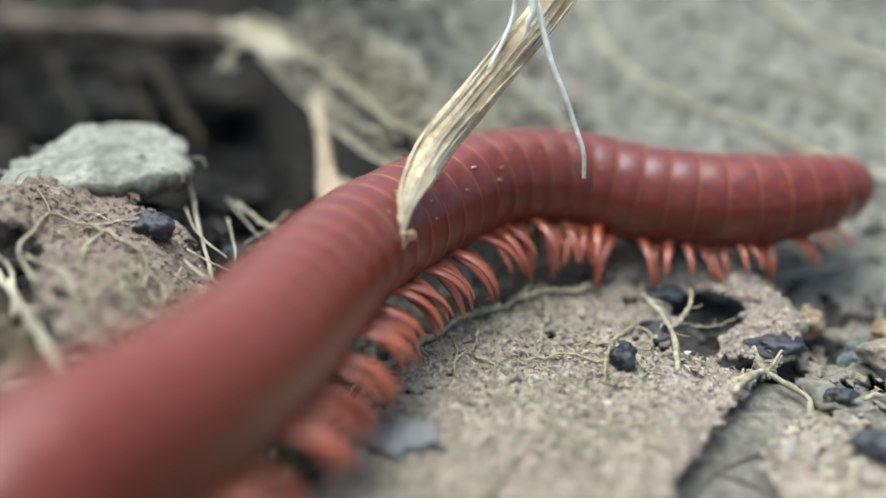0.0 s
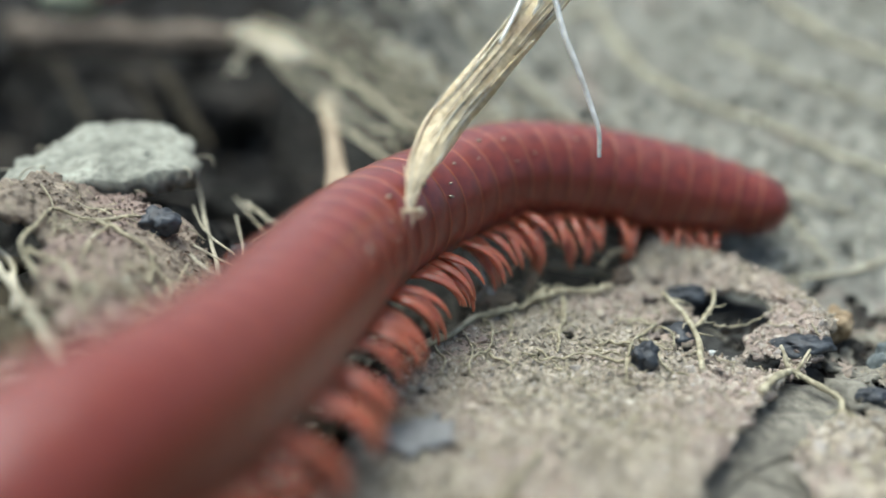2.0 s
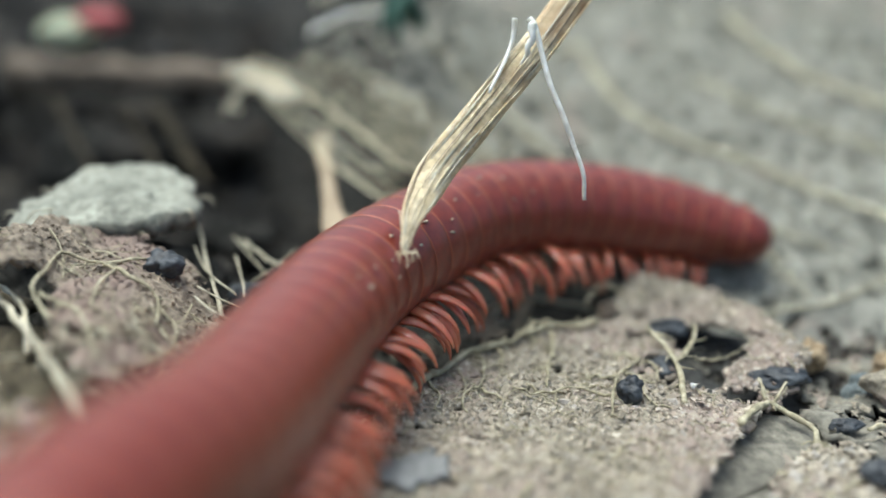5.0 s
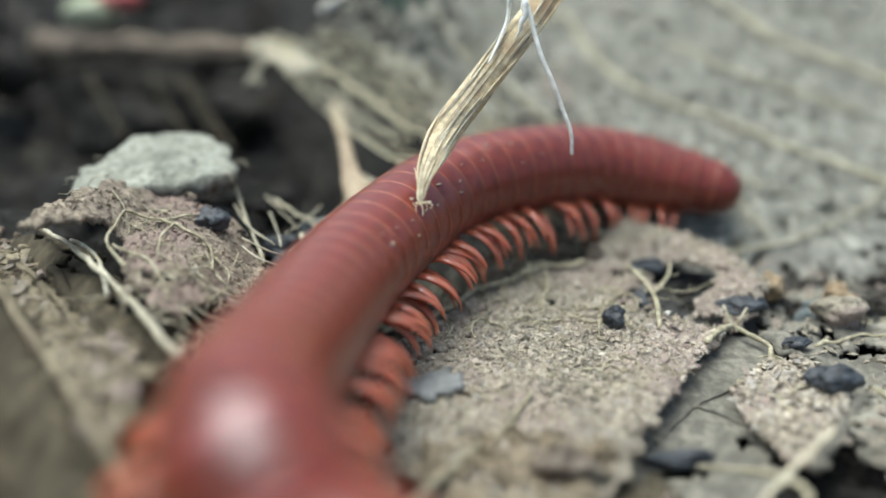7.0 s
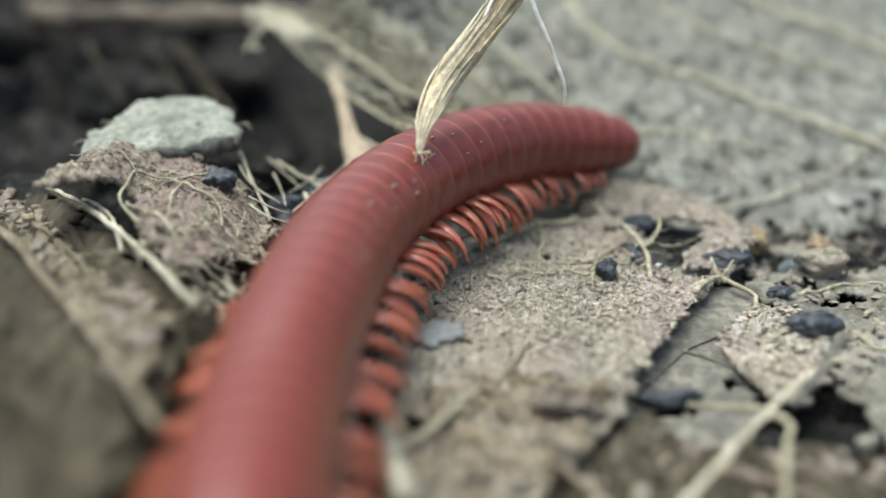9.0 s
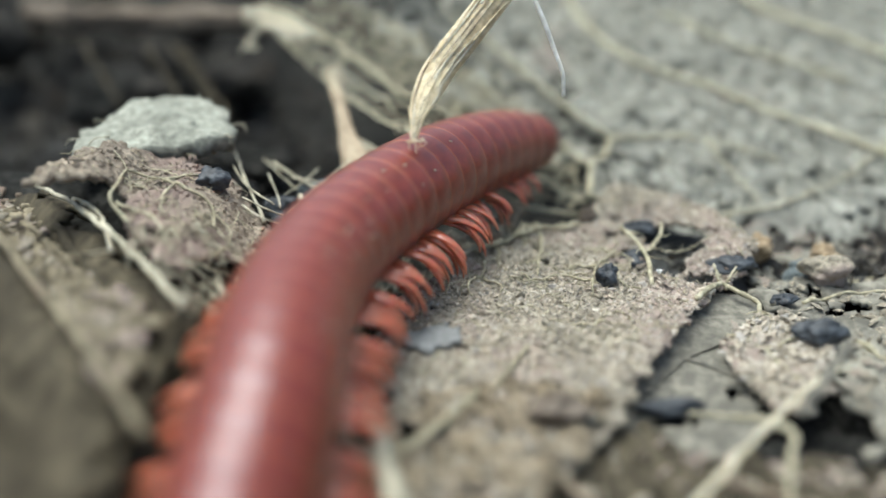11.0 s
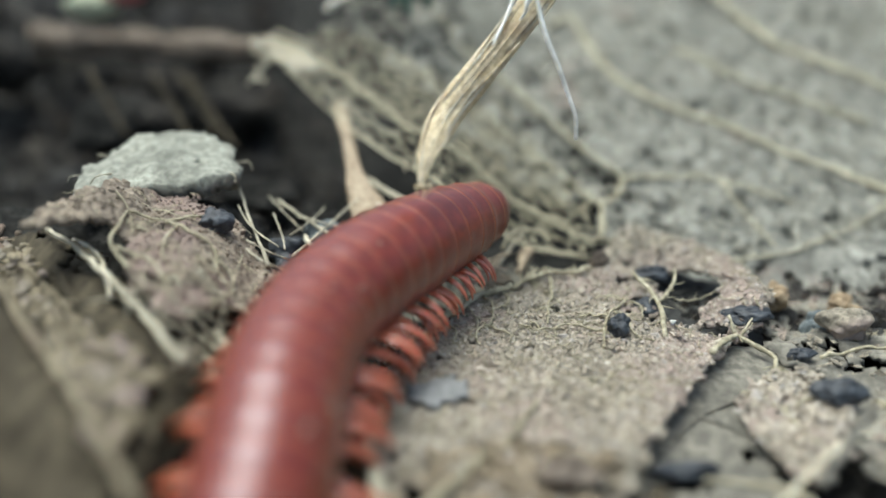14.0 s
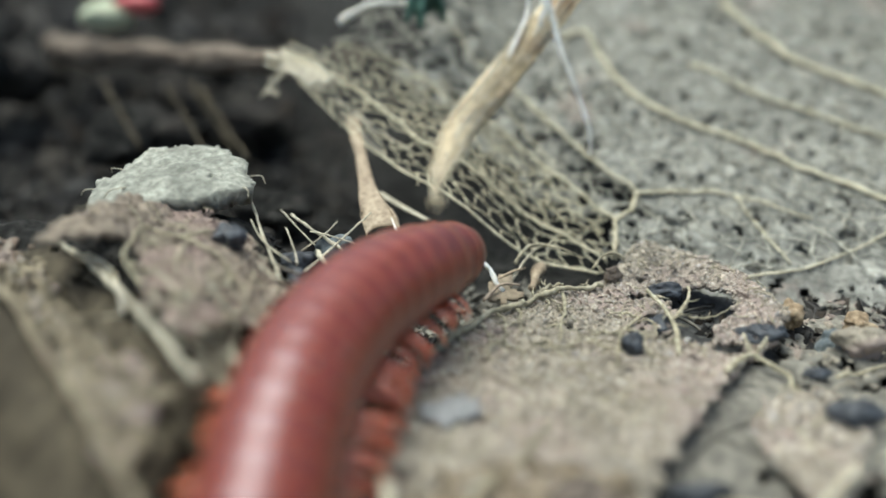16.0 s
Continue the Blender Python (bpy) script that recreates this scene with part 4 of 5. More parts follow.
# ---- stalks, fibres, flakes ----
def build_fibres():
    def one(name, pts, r0, r1, m, label, cat="plant fibre", flat=1.0):
        return tagged(rod(name, pts, r0, r1, m, flat=flat, wob=0.1 if flat < 1 else 0.45, sides=12 if flat < 1 else 7), label, cat, {"dry_stalk": "dry stalks by the brown leaf", "root_fibre": "root fibres on the litter", "curl_fibre": "curled hairs on the lace", "rotten_stalk": "rotten stalks on the soil", "background_stalk": "bleached stalks behind the lace", "scrap_fibre": "fibres of the brown scrap"}.get(name, ""))

    one("dry_stalk", [(-12.9, 42.2, 4.9), (-12.0, 40.4, 4.6), (-10.9, 37.2, 4.1), (-9.3, 33.0, 3.4)], 0.05, 0.1, FIBRE, "thin dry stalk standing by the brown leaf")
    one("dry_stalk", [(-9.9, 40.9, 3.6), (-8.2, 39.0, 3.3), (-6.7, 37.5, 3.0)], 0.08, 0.12, FIBRE, "short pale dry stalk on soil")
    one("dry_stalk", [(-5.3, 40.9, 3.7), (-7.0, 37.8, 3.2), (-8.4, 35.0, 2.9)], 0.05, 0.08, FIBRE, "thin curved dry stalk on soil")
    one("dry_stalk", [(-11.6, 38.0, 4.6), (-10.6, 36.0, 4.2), (-9.0, 34.4, 3.8)], 0.045, 0.05, FIBRE, "hair-thin dry stalk by the brown leaf")
    one("dry_stalk", [(-8.0, 37.0, 3.0), (-7.6, 36.0, 3.1), (-7.0, 35.0, 2.8)], 0.16, 0.1, FIBRE, "short pale dry stalk on soil")
    for pts in ([(-10.6, 41.6, 3.6), (-9.4, 39.6, 3.4), (-8.2, 37.6, 3.2)], [(-8.6, 39.0, 3.4), (-7.4, 38.2, 3.5), (-6.0, 37.8, 3.2)], [(-9.8, 38.4, 3.9), (-9.2, 36.6, 3.7), (-8.8, 35.2, 3.2)],
                [(-7.2, 40.6, 3.3), (-7.8, 38.8, 3.3), (-8.8, 37.0, 3.2)], [(-10.4, 33.6, 4.6), (-9.4, 33.2, 4.2), (-8.4, 33.4, 3.6)], [(-10.2, 32.4, 4.7), (-9.2, 31.6, 4.4), (-8.2, 31.8, 3.8)]):
        one("dry_stalk", pts, 0.05, 0.04, FIBRE, "hair-thin broken stalk among soil crumbs")
    one("root_fibre", [(-18.6, 32.8, 5.1), (-17.6, 31.9, 5.2), (-16.7, 31.0, 4.9), (-15.6, 28.6, 4.3)], 0.09, 0.12, CREAM, "whitish hooked root fibre")
    one("root_fibre", [(-21.5, 35.0, 5.05), (-18.4, 32.1, 5.2), (-14.2, 27.0, 5.1), (-10.8, 22.5, 4.7)], 0.1, 0.17, FIBRE, "long pale root fibre over the litter")
    one("straw_blade", [(-24.6, 32.6, 5.2), (-20.6, 28.9, 4.9), (-18.0, 25.4, 4.8), (-15.0, 21.6, 4.7), (-12.4, 17.9, 4.6), (-10.5, 15.0, 4.5)], 0.3, 0.2, MATTED, "long faded straw blade over the litter", "straw", 0.5)
    one("root_fibre", [(7.0, 14.6, -0.2), (9.6, 17.0, 0.2), (11.8, 19.0, 0.5), (15.3, 22.0, 0.6), (17.0, 22.8, 0.6)], 0.16, 0.09, CREAM, "bent pale root over the leaf pieces")
    one("root_fibre", [(12.2, 19.6, 0.4), (12.9, 18.8, 0.3), (12.4, 17.6, 0.1), (11.0, 14.5, -0.2)], 0.12, 0.16, VEIN, "thin pale root branch")
    one("root_fibre", [(9.7, 21.6, -0.7), (11.5, 21.0, -0.5), (12.3, 19.7, 0.3)], 0.09, 0.14, VEIN, "thin pale root branch")
    one("root_fibre", [(-3.9, 22.6, 0.9), (-3.5, 20.2, 1.1), (-3.1, 18.0, 1.0), (-2.5, 15.0, 0.9)], 0.22, 0.42, FIBRE, "flat pale straw over the leaf edge", flat=0.5)
    one("root_fibre", [(-4.9, 20.6, 0.6), (-4.0, 18.4, 0.7), (-2.4, 16.0, 0.8)], 0.2, 0.25, FIBRE, "flat pale straw over the leaf edge")
    one("root_fibre", [(0.8, 22.2, 0.4), (-0.6, 20.2, 0.5), (-2.2, 18.4, 0.7), (-3.4, 17.0, 0.8)], 0.12, 0.14, VEIN, "thin pale straw over the leaf")
    one("root_fibre", [(13.6, 19.6, 0.5), (15.2, 21.4, 1.2), (16.5, 22.6, 2.0)], 0.24, 0.18, GREY, "blunt grey stalk end")
    one("curl_fibre", [(7.5, 39.4, 0.75), (8.2, 40.2, 1.15), (8.9, 40.6, 1.15), (9.6, 40.5, 0.8)], 0.07, 0.11, VEIN, "curled pale hair at the leaf edge")
    one("curl_fibre", [(3.0, 40.0, 0.8), (4.0, 40.6, 1.6), (5.2, 40.8, 1.5), (6.0, 40.2, 1.2)], 0.1, 0.05, VEIN, "pale forked fibre on the lace")
    one("curl_fibre", [(2.6, 38.4, 0.2), (3.4, 39.6, 0.9), (4.4, 40.6, 1.4)], 0.1, 0.06, FIBRE, "pale forked fibre on the lace")
    twig = tagged(new("background_twig"), "thick pinkish-brown twig with knots lying on soil", "twig")
    way = [(-36.0, 74.0, 5.6), (-30.0, 71.0, 5.9), (-22.0, 66.0, 6.7), (-12.6, 57.5, 8.4)]
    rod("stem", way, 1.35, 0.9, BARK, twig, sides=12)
    for x, y, z, r in ((-30.0, 70.6, 6.2, 0.9), (-21.0, 64.9, 7.1, 0.75), (-15.5, 60.0, 7.9, 0.6)):
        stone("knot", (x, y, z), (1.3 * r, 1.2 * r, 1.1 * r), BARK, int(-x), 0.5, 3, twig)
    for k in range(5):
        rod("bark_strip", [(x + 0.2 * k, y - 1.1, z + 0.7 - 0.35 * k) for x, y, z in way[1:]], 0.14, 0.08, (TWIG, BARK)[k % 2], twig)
    one("background_stalk", [(-8.4, 58.0, 11.2), (-6.0, 58.0, 12.4), (-3.6, 58.6, 12.4)], 0.25, 0.15, WHITE, "bleached stalk behind the lace", "twig")
    one("background_stalk", [(-8.2, 61.0, 12.6), (-5.0, 62.0, 14.0), (-1.5, 63.0, 15.0)], 0.4, 0.2, FIBRE, "bleached stalk behind the lace", "twig")
    for k, (x, y) in enumerate(((-19.0, 56.0), (-17.4, 57.0), (-16.0, 55.0), (-24.5, 58.0))):
        one("rotten_stalk", [(x - 3.0, y + 4.0, 6.0), (x - 1.0, y + 1.0, 4.4), (x + 1.4, y - 2.5, 2.6)], 0.22, 0.14, LITTER, "dark rotten stalk on shaded soil", "twig")
    for k in range(5):
        one("curl_fibre", [(-11.6, 54.6 - 0.4 * k, 8.8), (-12.6 - 0.2 * k, 54.2 - 0.4 * k, 8.4 - 0.3 * k), (-12.9, 53.8 - 0.3 * k, 7.6), (-12.2, 53.4 - 0.3 * k, 7.4)], 0.05, 0.05, FIBRE, "fine curled hair at the lace corner")
    # a dry flake curled into an open gutter
    bm, rows = bmesh.new(), []
    line = spline([(-7.0, 50.4, 6.3), (-6.6, 48.2, 5.9), (-6.1, 45.8, 5.1), (-5.6, 43.4, 4.3), (-5.0, 41.4, 3.7), (-4.4, 39.6, 3.0)], 6)
    for i, p in enumerate(line):
        u, row = i / (len(line) - 1), []
        w = 0.5 - 0.16 * math.sin(math.pi * min(1, u * 1.5)) + 0.42 * sm((u - 0.5) / 0.5)
        for k in range(13):
            a = math.radians(-35 + 215 * k / 12 + 25 * u)
            q = w * (1 + 0.12 * noise.noise((k * 0.5, u * 5, 3.0))) * (1 + 0.25 * sm((k - 9) / 3) * u)
            row.append(bm.verts.new((p + Vector((math.cos(a) * q, 0.55 * math.sin(a) * q + 0.3 * noise.noise((u * 4, k * 0.4, 9)), 0.25 * math.sin(a) * q))) * MM))
        rows.append(row)
    for a, c in zip(rows, rows[1:]):
        for k in range(12):
            bm.faces.new((a[k], a[k + 1], c[k + 1], c[k]))
    tan = tagged(part("tan_flake", bm, TAN), "curled translucent tan plant flake standing on soil", "plant flake")
    so = tan.modifiers.new("thickness", "SOLIDIFY")
    so.thickness = 0.1 * MM
    rod("rim", [(-5.0, 43.0, 4.0), (-4.4, 41.4, 3.6), (-3.75, 39.7, 3.0)], 0.05, 0.09, WHITE, tan, "bleached edge of the flake")
    one("dry_stalk", [(-5.0, 44.8, 3.3), (-3.6, 43.6, 2.9), (-2.0, 42.2, 2.6)], 0.32, 0.24, FIBRE, "flat bleached stalk under the lace edge", flat=0.45)
    flake = [(1.2, 37.2), (2.0, 38.4), (3.0, 38.2), (3.2, 37.4), (2.0, 36.6)]
    tagged(sheet("brown_flake", flake, 0.2, lambda x, y: 0.1 + 0.35 * (y - 37) + 0.2 * nz(x, y, 2.2, 82), RUSSET, 0.15, 0.7), "brown curled scrap beside the leaf vein", "plant flake")
    for pts, r, m, label in (
            ([(1.6, 38.2, 0.4), (2.8, 38.9, 0.8), (3.6, 39.6, 0.7)], 0.1, TAN, "thin brown scrap fibre"), ([(2.2, 37.6, 0.2), (1.4, 38.6, 1.2), (0.9, 39.2, 1.8)], 0.16, WHITE, "frayed white scrap fibre"),
            ([(4.6, 40.6, 0.2), (4.2, 39.6, 0.1), (4.0, 38.6, -0.2)], 0.4, TAN, "curled tan stem scrap"), ([(1.0, 36.6, 0.2), (2.0, 37.6, 0.6), (3.2, 37.9, 0.5)], 0.12, TWIG, "thin brown scrap fibre"),
            ([(4.2, 41.0, 1.2), (5.2, 40.9, 1.5), (6.4, 40.4, 1.3)], 0.08, VEIN, "pale forked fibre on the lace edge"), ([(5.0, 40.9, 1.5), (5.6, 41.4, 1.9), (6.0, 42.0, 2.0)], 0.06, VEIN, "pale forked fibre on the lace edge")):
        one("scrap_fibre", pts, r, 0.5 * r, m, label)
    # moss tuft
    tuft = tagged(new("moss_tuft"), "small dark green moss tuft", "moss")
    rng = random.Random(5)
    for k in range(26):
        a, r = rng.uniform(0, 6.28), rng.uniform(0.1, 1.4)
        base = Vector((-2.4 + 0.3 * r * math.cos(a), 56.0 + 0.3 * r * math.sin(a), 13.6))
        tip = base + Vector((r * math.cos(a), r * math.sin(a), rng.uniform(-2.2, 1.2)))
        bm = bmesh.new()
        tube(bm, spline([base, (base + tip) / 2 + Vector((0, 0, 0.4)), tip], 4), lambda u: 0.55 * (1 - 0.7 * u), 6, 0.6)
        part("moss_leaf", bm, MOSS, tuft)
    bud = tagged(new("fallen_bud"), "fallen red and greenish-white plant bud", "plant bud")
    stone("pale_base", (-30.0, 72.0, 9.0), (2.4, 1.6, 1.3), BUD, 41, 0.2, parent=bud)
    stone("red_tip", (-27.2, 72.0, 10.0), (2.0, 1.1, 0.9), REDBUD, 42, 0.2, parent=bud)


build_fibres()


# ---- dry straw leaning on the animal ----
STRAW_BASE = Vector((-0.6, 37.4, 8.0))


def build_straw():
    straw = tagged(new("dry_straw"), "split dry straw stalk with frayed tip and white hairs", "straw")
    line = [(-1.38, 31.65, 6.8), (-1.28, 31.95, 7.2), (-1.12, 32.55, 7.8), (-0.75, 33.5, 8.45), (0.05, 35.0, 9.4), (1.6, 36.2, 11.0), (3.3, 37.5, 12.75), (4.95, 39.0, 14.4), (8.0, 42.0, 18.0), (12.0, 46.0, 23.0)]
    c = spline(line, 8)
    wide, deep = [], []
    for i in range(len(c)):
        d = (c[min(i + 1, len(c) - 1)] - c[max(i - 1, 0)]).normalized()
        w = d.cross(Vector((0.1, 1, -0.2))).normalized()
        wide.append(w)
        deep.append(w.cross(d).normalized())

    def girth(u):
        return 0.06 + 0.14 * sm(u / 0.12) + 0.54 * sm((u - 0.1) / 0.34)

    bm, rows, n = bmesh.new(), [], 34
    for i, p in enumerate(c):
        u = i / (len(c) - 1)
        g, row = girth(u), []
        for k in range(n):
            a = 2 * math.pi * k / n
            q = g * (1 + (0.12 * noise.noise((k * 0.9, u * 3, 1.0)) + 0.06 * noise.noise((k * 2.3, u * 9, 4.0))) * (1.0 if k % 2 else 0.2))
            row.append(bm.verts.new((p + wide[i] * math.cos(a) * q + deep[i] * math.sin(a) * q * 0.42) * MM))
        rows.append(row)
    for a, b in zip(rows, rows[1:]):
        for k in range(n):
            bm.faces.new((a[k], a[(k + 1) % n], b[(k + 1) % n], b[k]))
    bm.faces.new(rows[0][::-1])
    bm.faces.new(rows[-1])
    part("stalk", bm, STRAW, straw)
    rng = random.Random(3)
    for k in range(66):
        f = rng.uniform(-0.95, 0.95)
        i0 = rng.choice((0, 0, 2, 5, 8, 12, 16, 20, 26, 32, 36, 40, 44, 48))
        i1 = min(len(c) - 1, i0 + rng.randint(8, 24))
        away, thick = rng.choice((0, 0, 0, 0.3)), rng.uniform(0.04, 0.085)
        pts = []
        for i in range(i0, i1):
            g = girth(i / (len(c) - 1))
            e = away * abs((i - i0) / (i1 - i0)) ** 3
            pts.append(c[i] + wide[i] * (f * g + e * f) - deep[i] * math.sqrt(1 - f * f) * g * (0.41 + e))
        if len(pts) < 4:
            continue
        bm = bmesh.new()
        tube(bm, pts, lambda u: thick * (1 - 0.8 * abs(2 * u - 1)), 5, 0.3)
        part("strand", bm, (STRAW, STRAW, CREAM, STRAW, STRAW, TAN, STRAW, CREAM)[k % 8], straw)
    rod("hair", [(3.98, 38.2, 15.1), (4.27, 38.0, 14.65), (4.8, 37.0, 12.7), (5.4, 36.4, 11.3), (5.91, 36.0, 10.0), (6.31, 35.6, 8.9), (6.42, 35.5, 7.73)], 0.14, 0.09, WHITE, straw, "long white hair", wob=0.1)
    rod("hair", [(3.38, 38.2, 15.1), (3.28, 38.0, 14.2), (2.89, 37.3, 13.36), (2.2, 36.3, 12.3)], 0.13, 0.07, WHITE, straw, "long white hair", wob=0.1)
    rod("hair", [(4.1, 37.7, 15.0), (3.9, 37.4, 14.0), (3.6, 37.2, 13.2)], 0.2, 0.04, WHITE, straw, "white torn fibre")
    for dx, dy, dz, r in ((0.35, 0.1, -0.25, 0.05), (-0.2, 0.05, -0.3, 0.045), (0.5, 0.0, 0.1, 0.04), (0.15, -0.1, -0.4, 0.05), (-0.3, -0.05, 0.05, 0.04), (0.6, 0.1, -0.15, 0.035)):
        p = Vector((-1.36, 31.6, 6.95))
        rod("frayed_end", [p, p + Vector((0.7 * dx, dy, 0.3 * dz)), p + Vector((dx, dy - 0.1, dz)), p + Vector((0.75 * dx, dy - 0.15, dz - 0.15))], r, 0.5 * r, STRAW, straw, "frayed curled fibre at the tip", wob=0.1, per=5)
    for ob in straw.children:
        ob.location = -STRAW_BASE * MM
    straw.location = STRAW_BASE * MM
    return straw


STRAW_THING = build_straw()

# ---- the millipede ----
RINGS, PITCH, RADIUS = 51, 1.4, 2.52
BODY = {}
BODY[0.0] = [(22.6, 43.2, 3.9), (19.4, 41.8, 3.8), (15.1, 41.0, 3.7), (11.0, 41.3, 3.9), (6.7, 41.8, 4.6), (2.6, 40.2, 5.0), (-0.6, 36.7, 5.0), (-3.3, 32.2, 5.2), (-4.8, 27.3, 5.5), (-5.8, 22.9, 6.0), (-7.1, 18.9, 6.8), (-8.3, 16.0, 7.5)]
BODY[0.5] = [(20.2, 43.0, 2.7), (17.2, 42.5, 2.9), (12.9, 42.1, 3.5), (8.8, 42.2, 4.2), (4.6, 41.6, 4.8), (0.9, 38.9, 5.0), (-1.9, 34.9, 5.1), (-3.9, 30.4, 5.3), (-5.0, 26.0, 5.7), (-5.75, 23.0, 6.0), (-7.05, 19.05, 6.8), (-8.15, 16.15, 7.5)]
BODY[1.0] = [(17.6, 42.6, 2.6), (15.1, 43.2, 2.8), (10.6, 43.1, 3.6), (6.6, 42.6, 4.4), (2.5, 41.0, 5.0), (-0.7, 37.5, 5.0), (-3.3, 32.9, 5.2), (-4.8, 27.7, 5.5), (-5.7, 23.1, 6.0), (-7.0, 19.2, 6.8), (-8.0, 16.3, 7.5)]
BODY[3.5] = [(17.1, 42.5, 2.4), (14.7, 43.2, 2.8), (11.1, 43.6, 3.6), (6.4, 43.3, 4.5), (2.7, 41.5, 5.0), (-0.6, 38.0, 5.0), (-3.4, 33.0, 5.2), (-4.9, 27.2, 5.5), (-5.8, 22.5, 6.0), (-6.7, 17.9, 6.8), (-7.8, 15.1, 7.5)]
BODY[6.5] = [(18.8, 43.8, 2.4), (15.9, 44.7, 2.8), (10.9, 44.3, 3.8), (6.3, 42.9, 4.6), (2.2, 41.2, 5.0), (-1.0, 37.3, 5.0), (-3.7, 32.7, 5.0), (-5.3, 27.5, 5.2), (-6.1, 22.4, 6.0), (-6.9, 17.6, 7.5), (-6.8, 13.5, 9.0), (-5.7, 11.1, 9.0)]
BODY[7.0] = [(17.9, 42.5, 2.4), (14.5, 43.6, 3.0), (9.2, 43.8, 4.0), (3.7, 40.6, 5.0), (-0.3, 37.5, 5.0), (-3.2, 32.3, 5.0), (-5.0, 27.4, 5.2), (-6.1, 21.5, 6.0), (-6.5, 16.2, 7.3), (-5.8, 12.2, 8.5), (-5.1, 10.6, 8.0), (-4.0, 9.5, 7.0)]
BODY[8.0] = [(15.9, 43.0, 2.4), (12.6, 43.3, 3.0), (7.7, 42.6, 4.0), (3.2, 40.0, 4.8), (-0.6, 36.4, 5.0), (-3.6, 31.5, 5.0), (-5.4, 25.9, 5.2), (-6.4, 20.8, 5.8), (-6.4, 16.4, 6.5), (-6.0, 12.7, 7.0), (-5.4, 10.0, 7.0), (-4.9, 8.3, 6.5)]
BODY[10.5] = [(7.0, 44.1, 3.4), (4.0, 41.7, 4.0), (0.7, 37.6, 4.6), (-2.1, 33.1, 5.0), (-4.8, 28.3, 5.0), (-6.1, 24.2, 5.0), (-6.6, 20.2, 5.1), (-6.7, 17.0, 4.8), (-6.9, 14.6, 4.2), (-7.2, 12.6, 3.5), (-7.4, 10.8, 2.7)]
BODY[12.5] = [(6.8, 44.3, 3.4), (3.7, 41.2, 4.0), (0.4, 36.8, 4.6), (-2.3, 32.3, 5.0), (-4.6, 28.1, 5.0), (-5.9, 24.4, 4.9), (-6.3, 20.3, 4.9), (-6.5, 17.2, 4.5), (-6.8, 15.0, 3.9), (-7.0, 13.2, 3.2), (-7.2, 11.5, 2.4)]
BODY[14.0] = [(2.5, 38.8, 4.0), (-0.1, 35.6, 4.3), (-2.4, 32.4, 4.6), (-4.4, 29.2, 4.8), (-6.0, 26.3, 4.6), (-6.8, 22.8, 4.4), (-7.0, 20.0, 4.0), (-7.1, 17.8, 3.4), (-7.3, 15.8, 2.7), (-7.5, 14.0, 2.0)]
BODY[16.0] = [(0.4, 36.3, 3.6), (-1.6, 34.0, 4.0), (-3.8, 31.0, 4.4), (-5.5, 27.9, 4.5), (-6.7, 24.6, 4.3), (-7.2, 21.8, 3.9), (-7.5, 19.6, 3.3), (-7.6, 17.6, 2.7), (-7.8, 15.6, 2.0)]
STEPS = [i * 0.5 for i in range(33)]


def ring_radius(i):
    return RADIUS * (0.50, 0.70, 0.81, 0.88, 0.93, 0.96, 0.98, 0.99)[i] if i < 8 else RADIUS


def ring_mesh(i):
    """One body ring round the x axis (head end at +x): sunk front collar, swollen hind part, drawn in below."""
    r0, r1 = ring_radius(i), ring_radius(min(i + 1, RINGS))
    h = PITCH / 2
    prof = [(h + 0.45, r1 * 0.95), (h + 0.1, r1 * 0.962), (h - 0.12, 0.966 * r1), (0.3, 0.5 * (r0 + r1) * 0.985), (-0.05, r0 * 0.998), (-h + 0.16, r0 * 1.002), (-h, r0 * 0.99), (-h + 0.02, r0 * 0.9)]
    if i == 0:
        prof = [(h + 0.4, r1 * 0.93), (0.3, r1 * 0.93), (-0.1, r0 * 1.15), (-0.5, r0 * 0.98), (-0.85, r0 * 0.72), (-1.05, r0 * 0.42), (-1.12, r0 * 0.1)]
    bm, rows, n = bmesh.new(), [], 36
    for x, r in prof:
        row = []
        for k in range(n):
            a = 2 * math.pi * k / n
            z = math.cos(a) * r
            if z < -0.8 * r:
                z = -0.8 * r - 0.25 * (-z - 0.8 * r)
            row.append(bm.verts.new((x * MM, math.sin(a) * r * MM, z * MM)))
        rows.append(row)
    for a, b in zip(rows, rows[1:]):
        for k in range(n):
            bm.faces.new((a[k], b[k], b[(k + 1) % n], a[(k + 1) % n]))
    if i == 0:
        bm.faces.new(rows[-1][::-1])
    return bm


def rim_mesh(i):
    """The thin orange hind edge of a ring."""
    r, h, n = ring_radius(i), PITCH / 2, 36
    bm, rows = bmesh.new(), []
    for x, q in ((-h + 0.085, 0.985), (-h + 0.06, 1.003), (-h + 0.0, 1.003), (-h - 0.025, 0.97)):
        row = []
        for k in range(n):
            a = 2 * math.pi * k / n
            z = math.cos(a) * r * q
            if z < -0.8 * r:
                z = -0.8 * r - 0.25 * (-z - 0.8 * r)
            row.append(bm.verts.new((x * MM, math.sin(a) * r * q * MM, z * MM)))
        rows.append(row)
    for a, b in zip(rows, rows[1:]):
        for k in range(n):
            bm.faces.new((a[k], b[k], b[(k + 1) % n], a[(k + 1) % n]))
    return bm


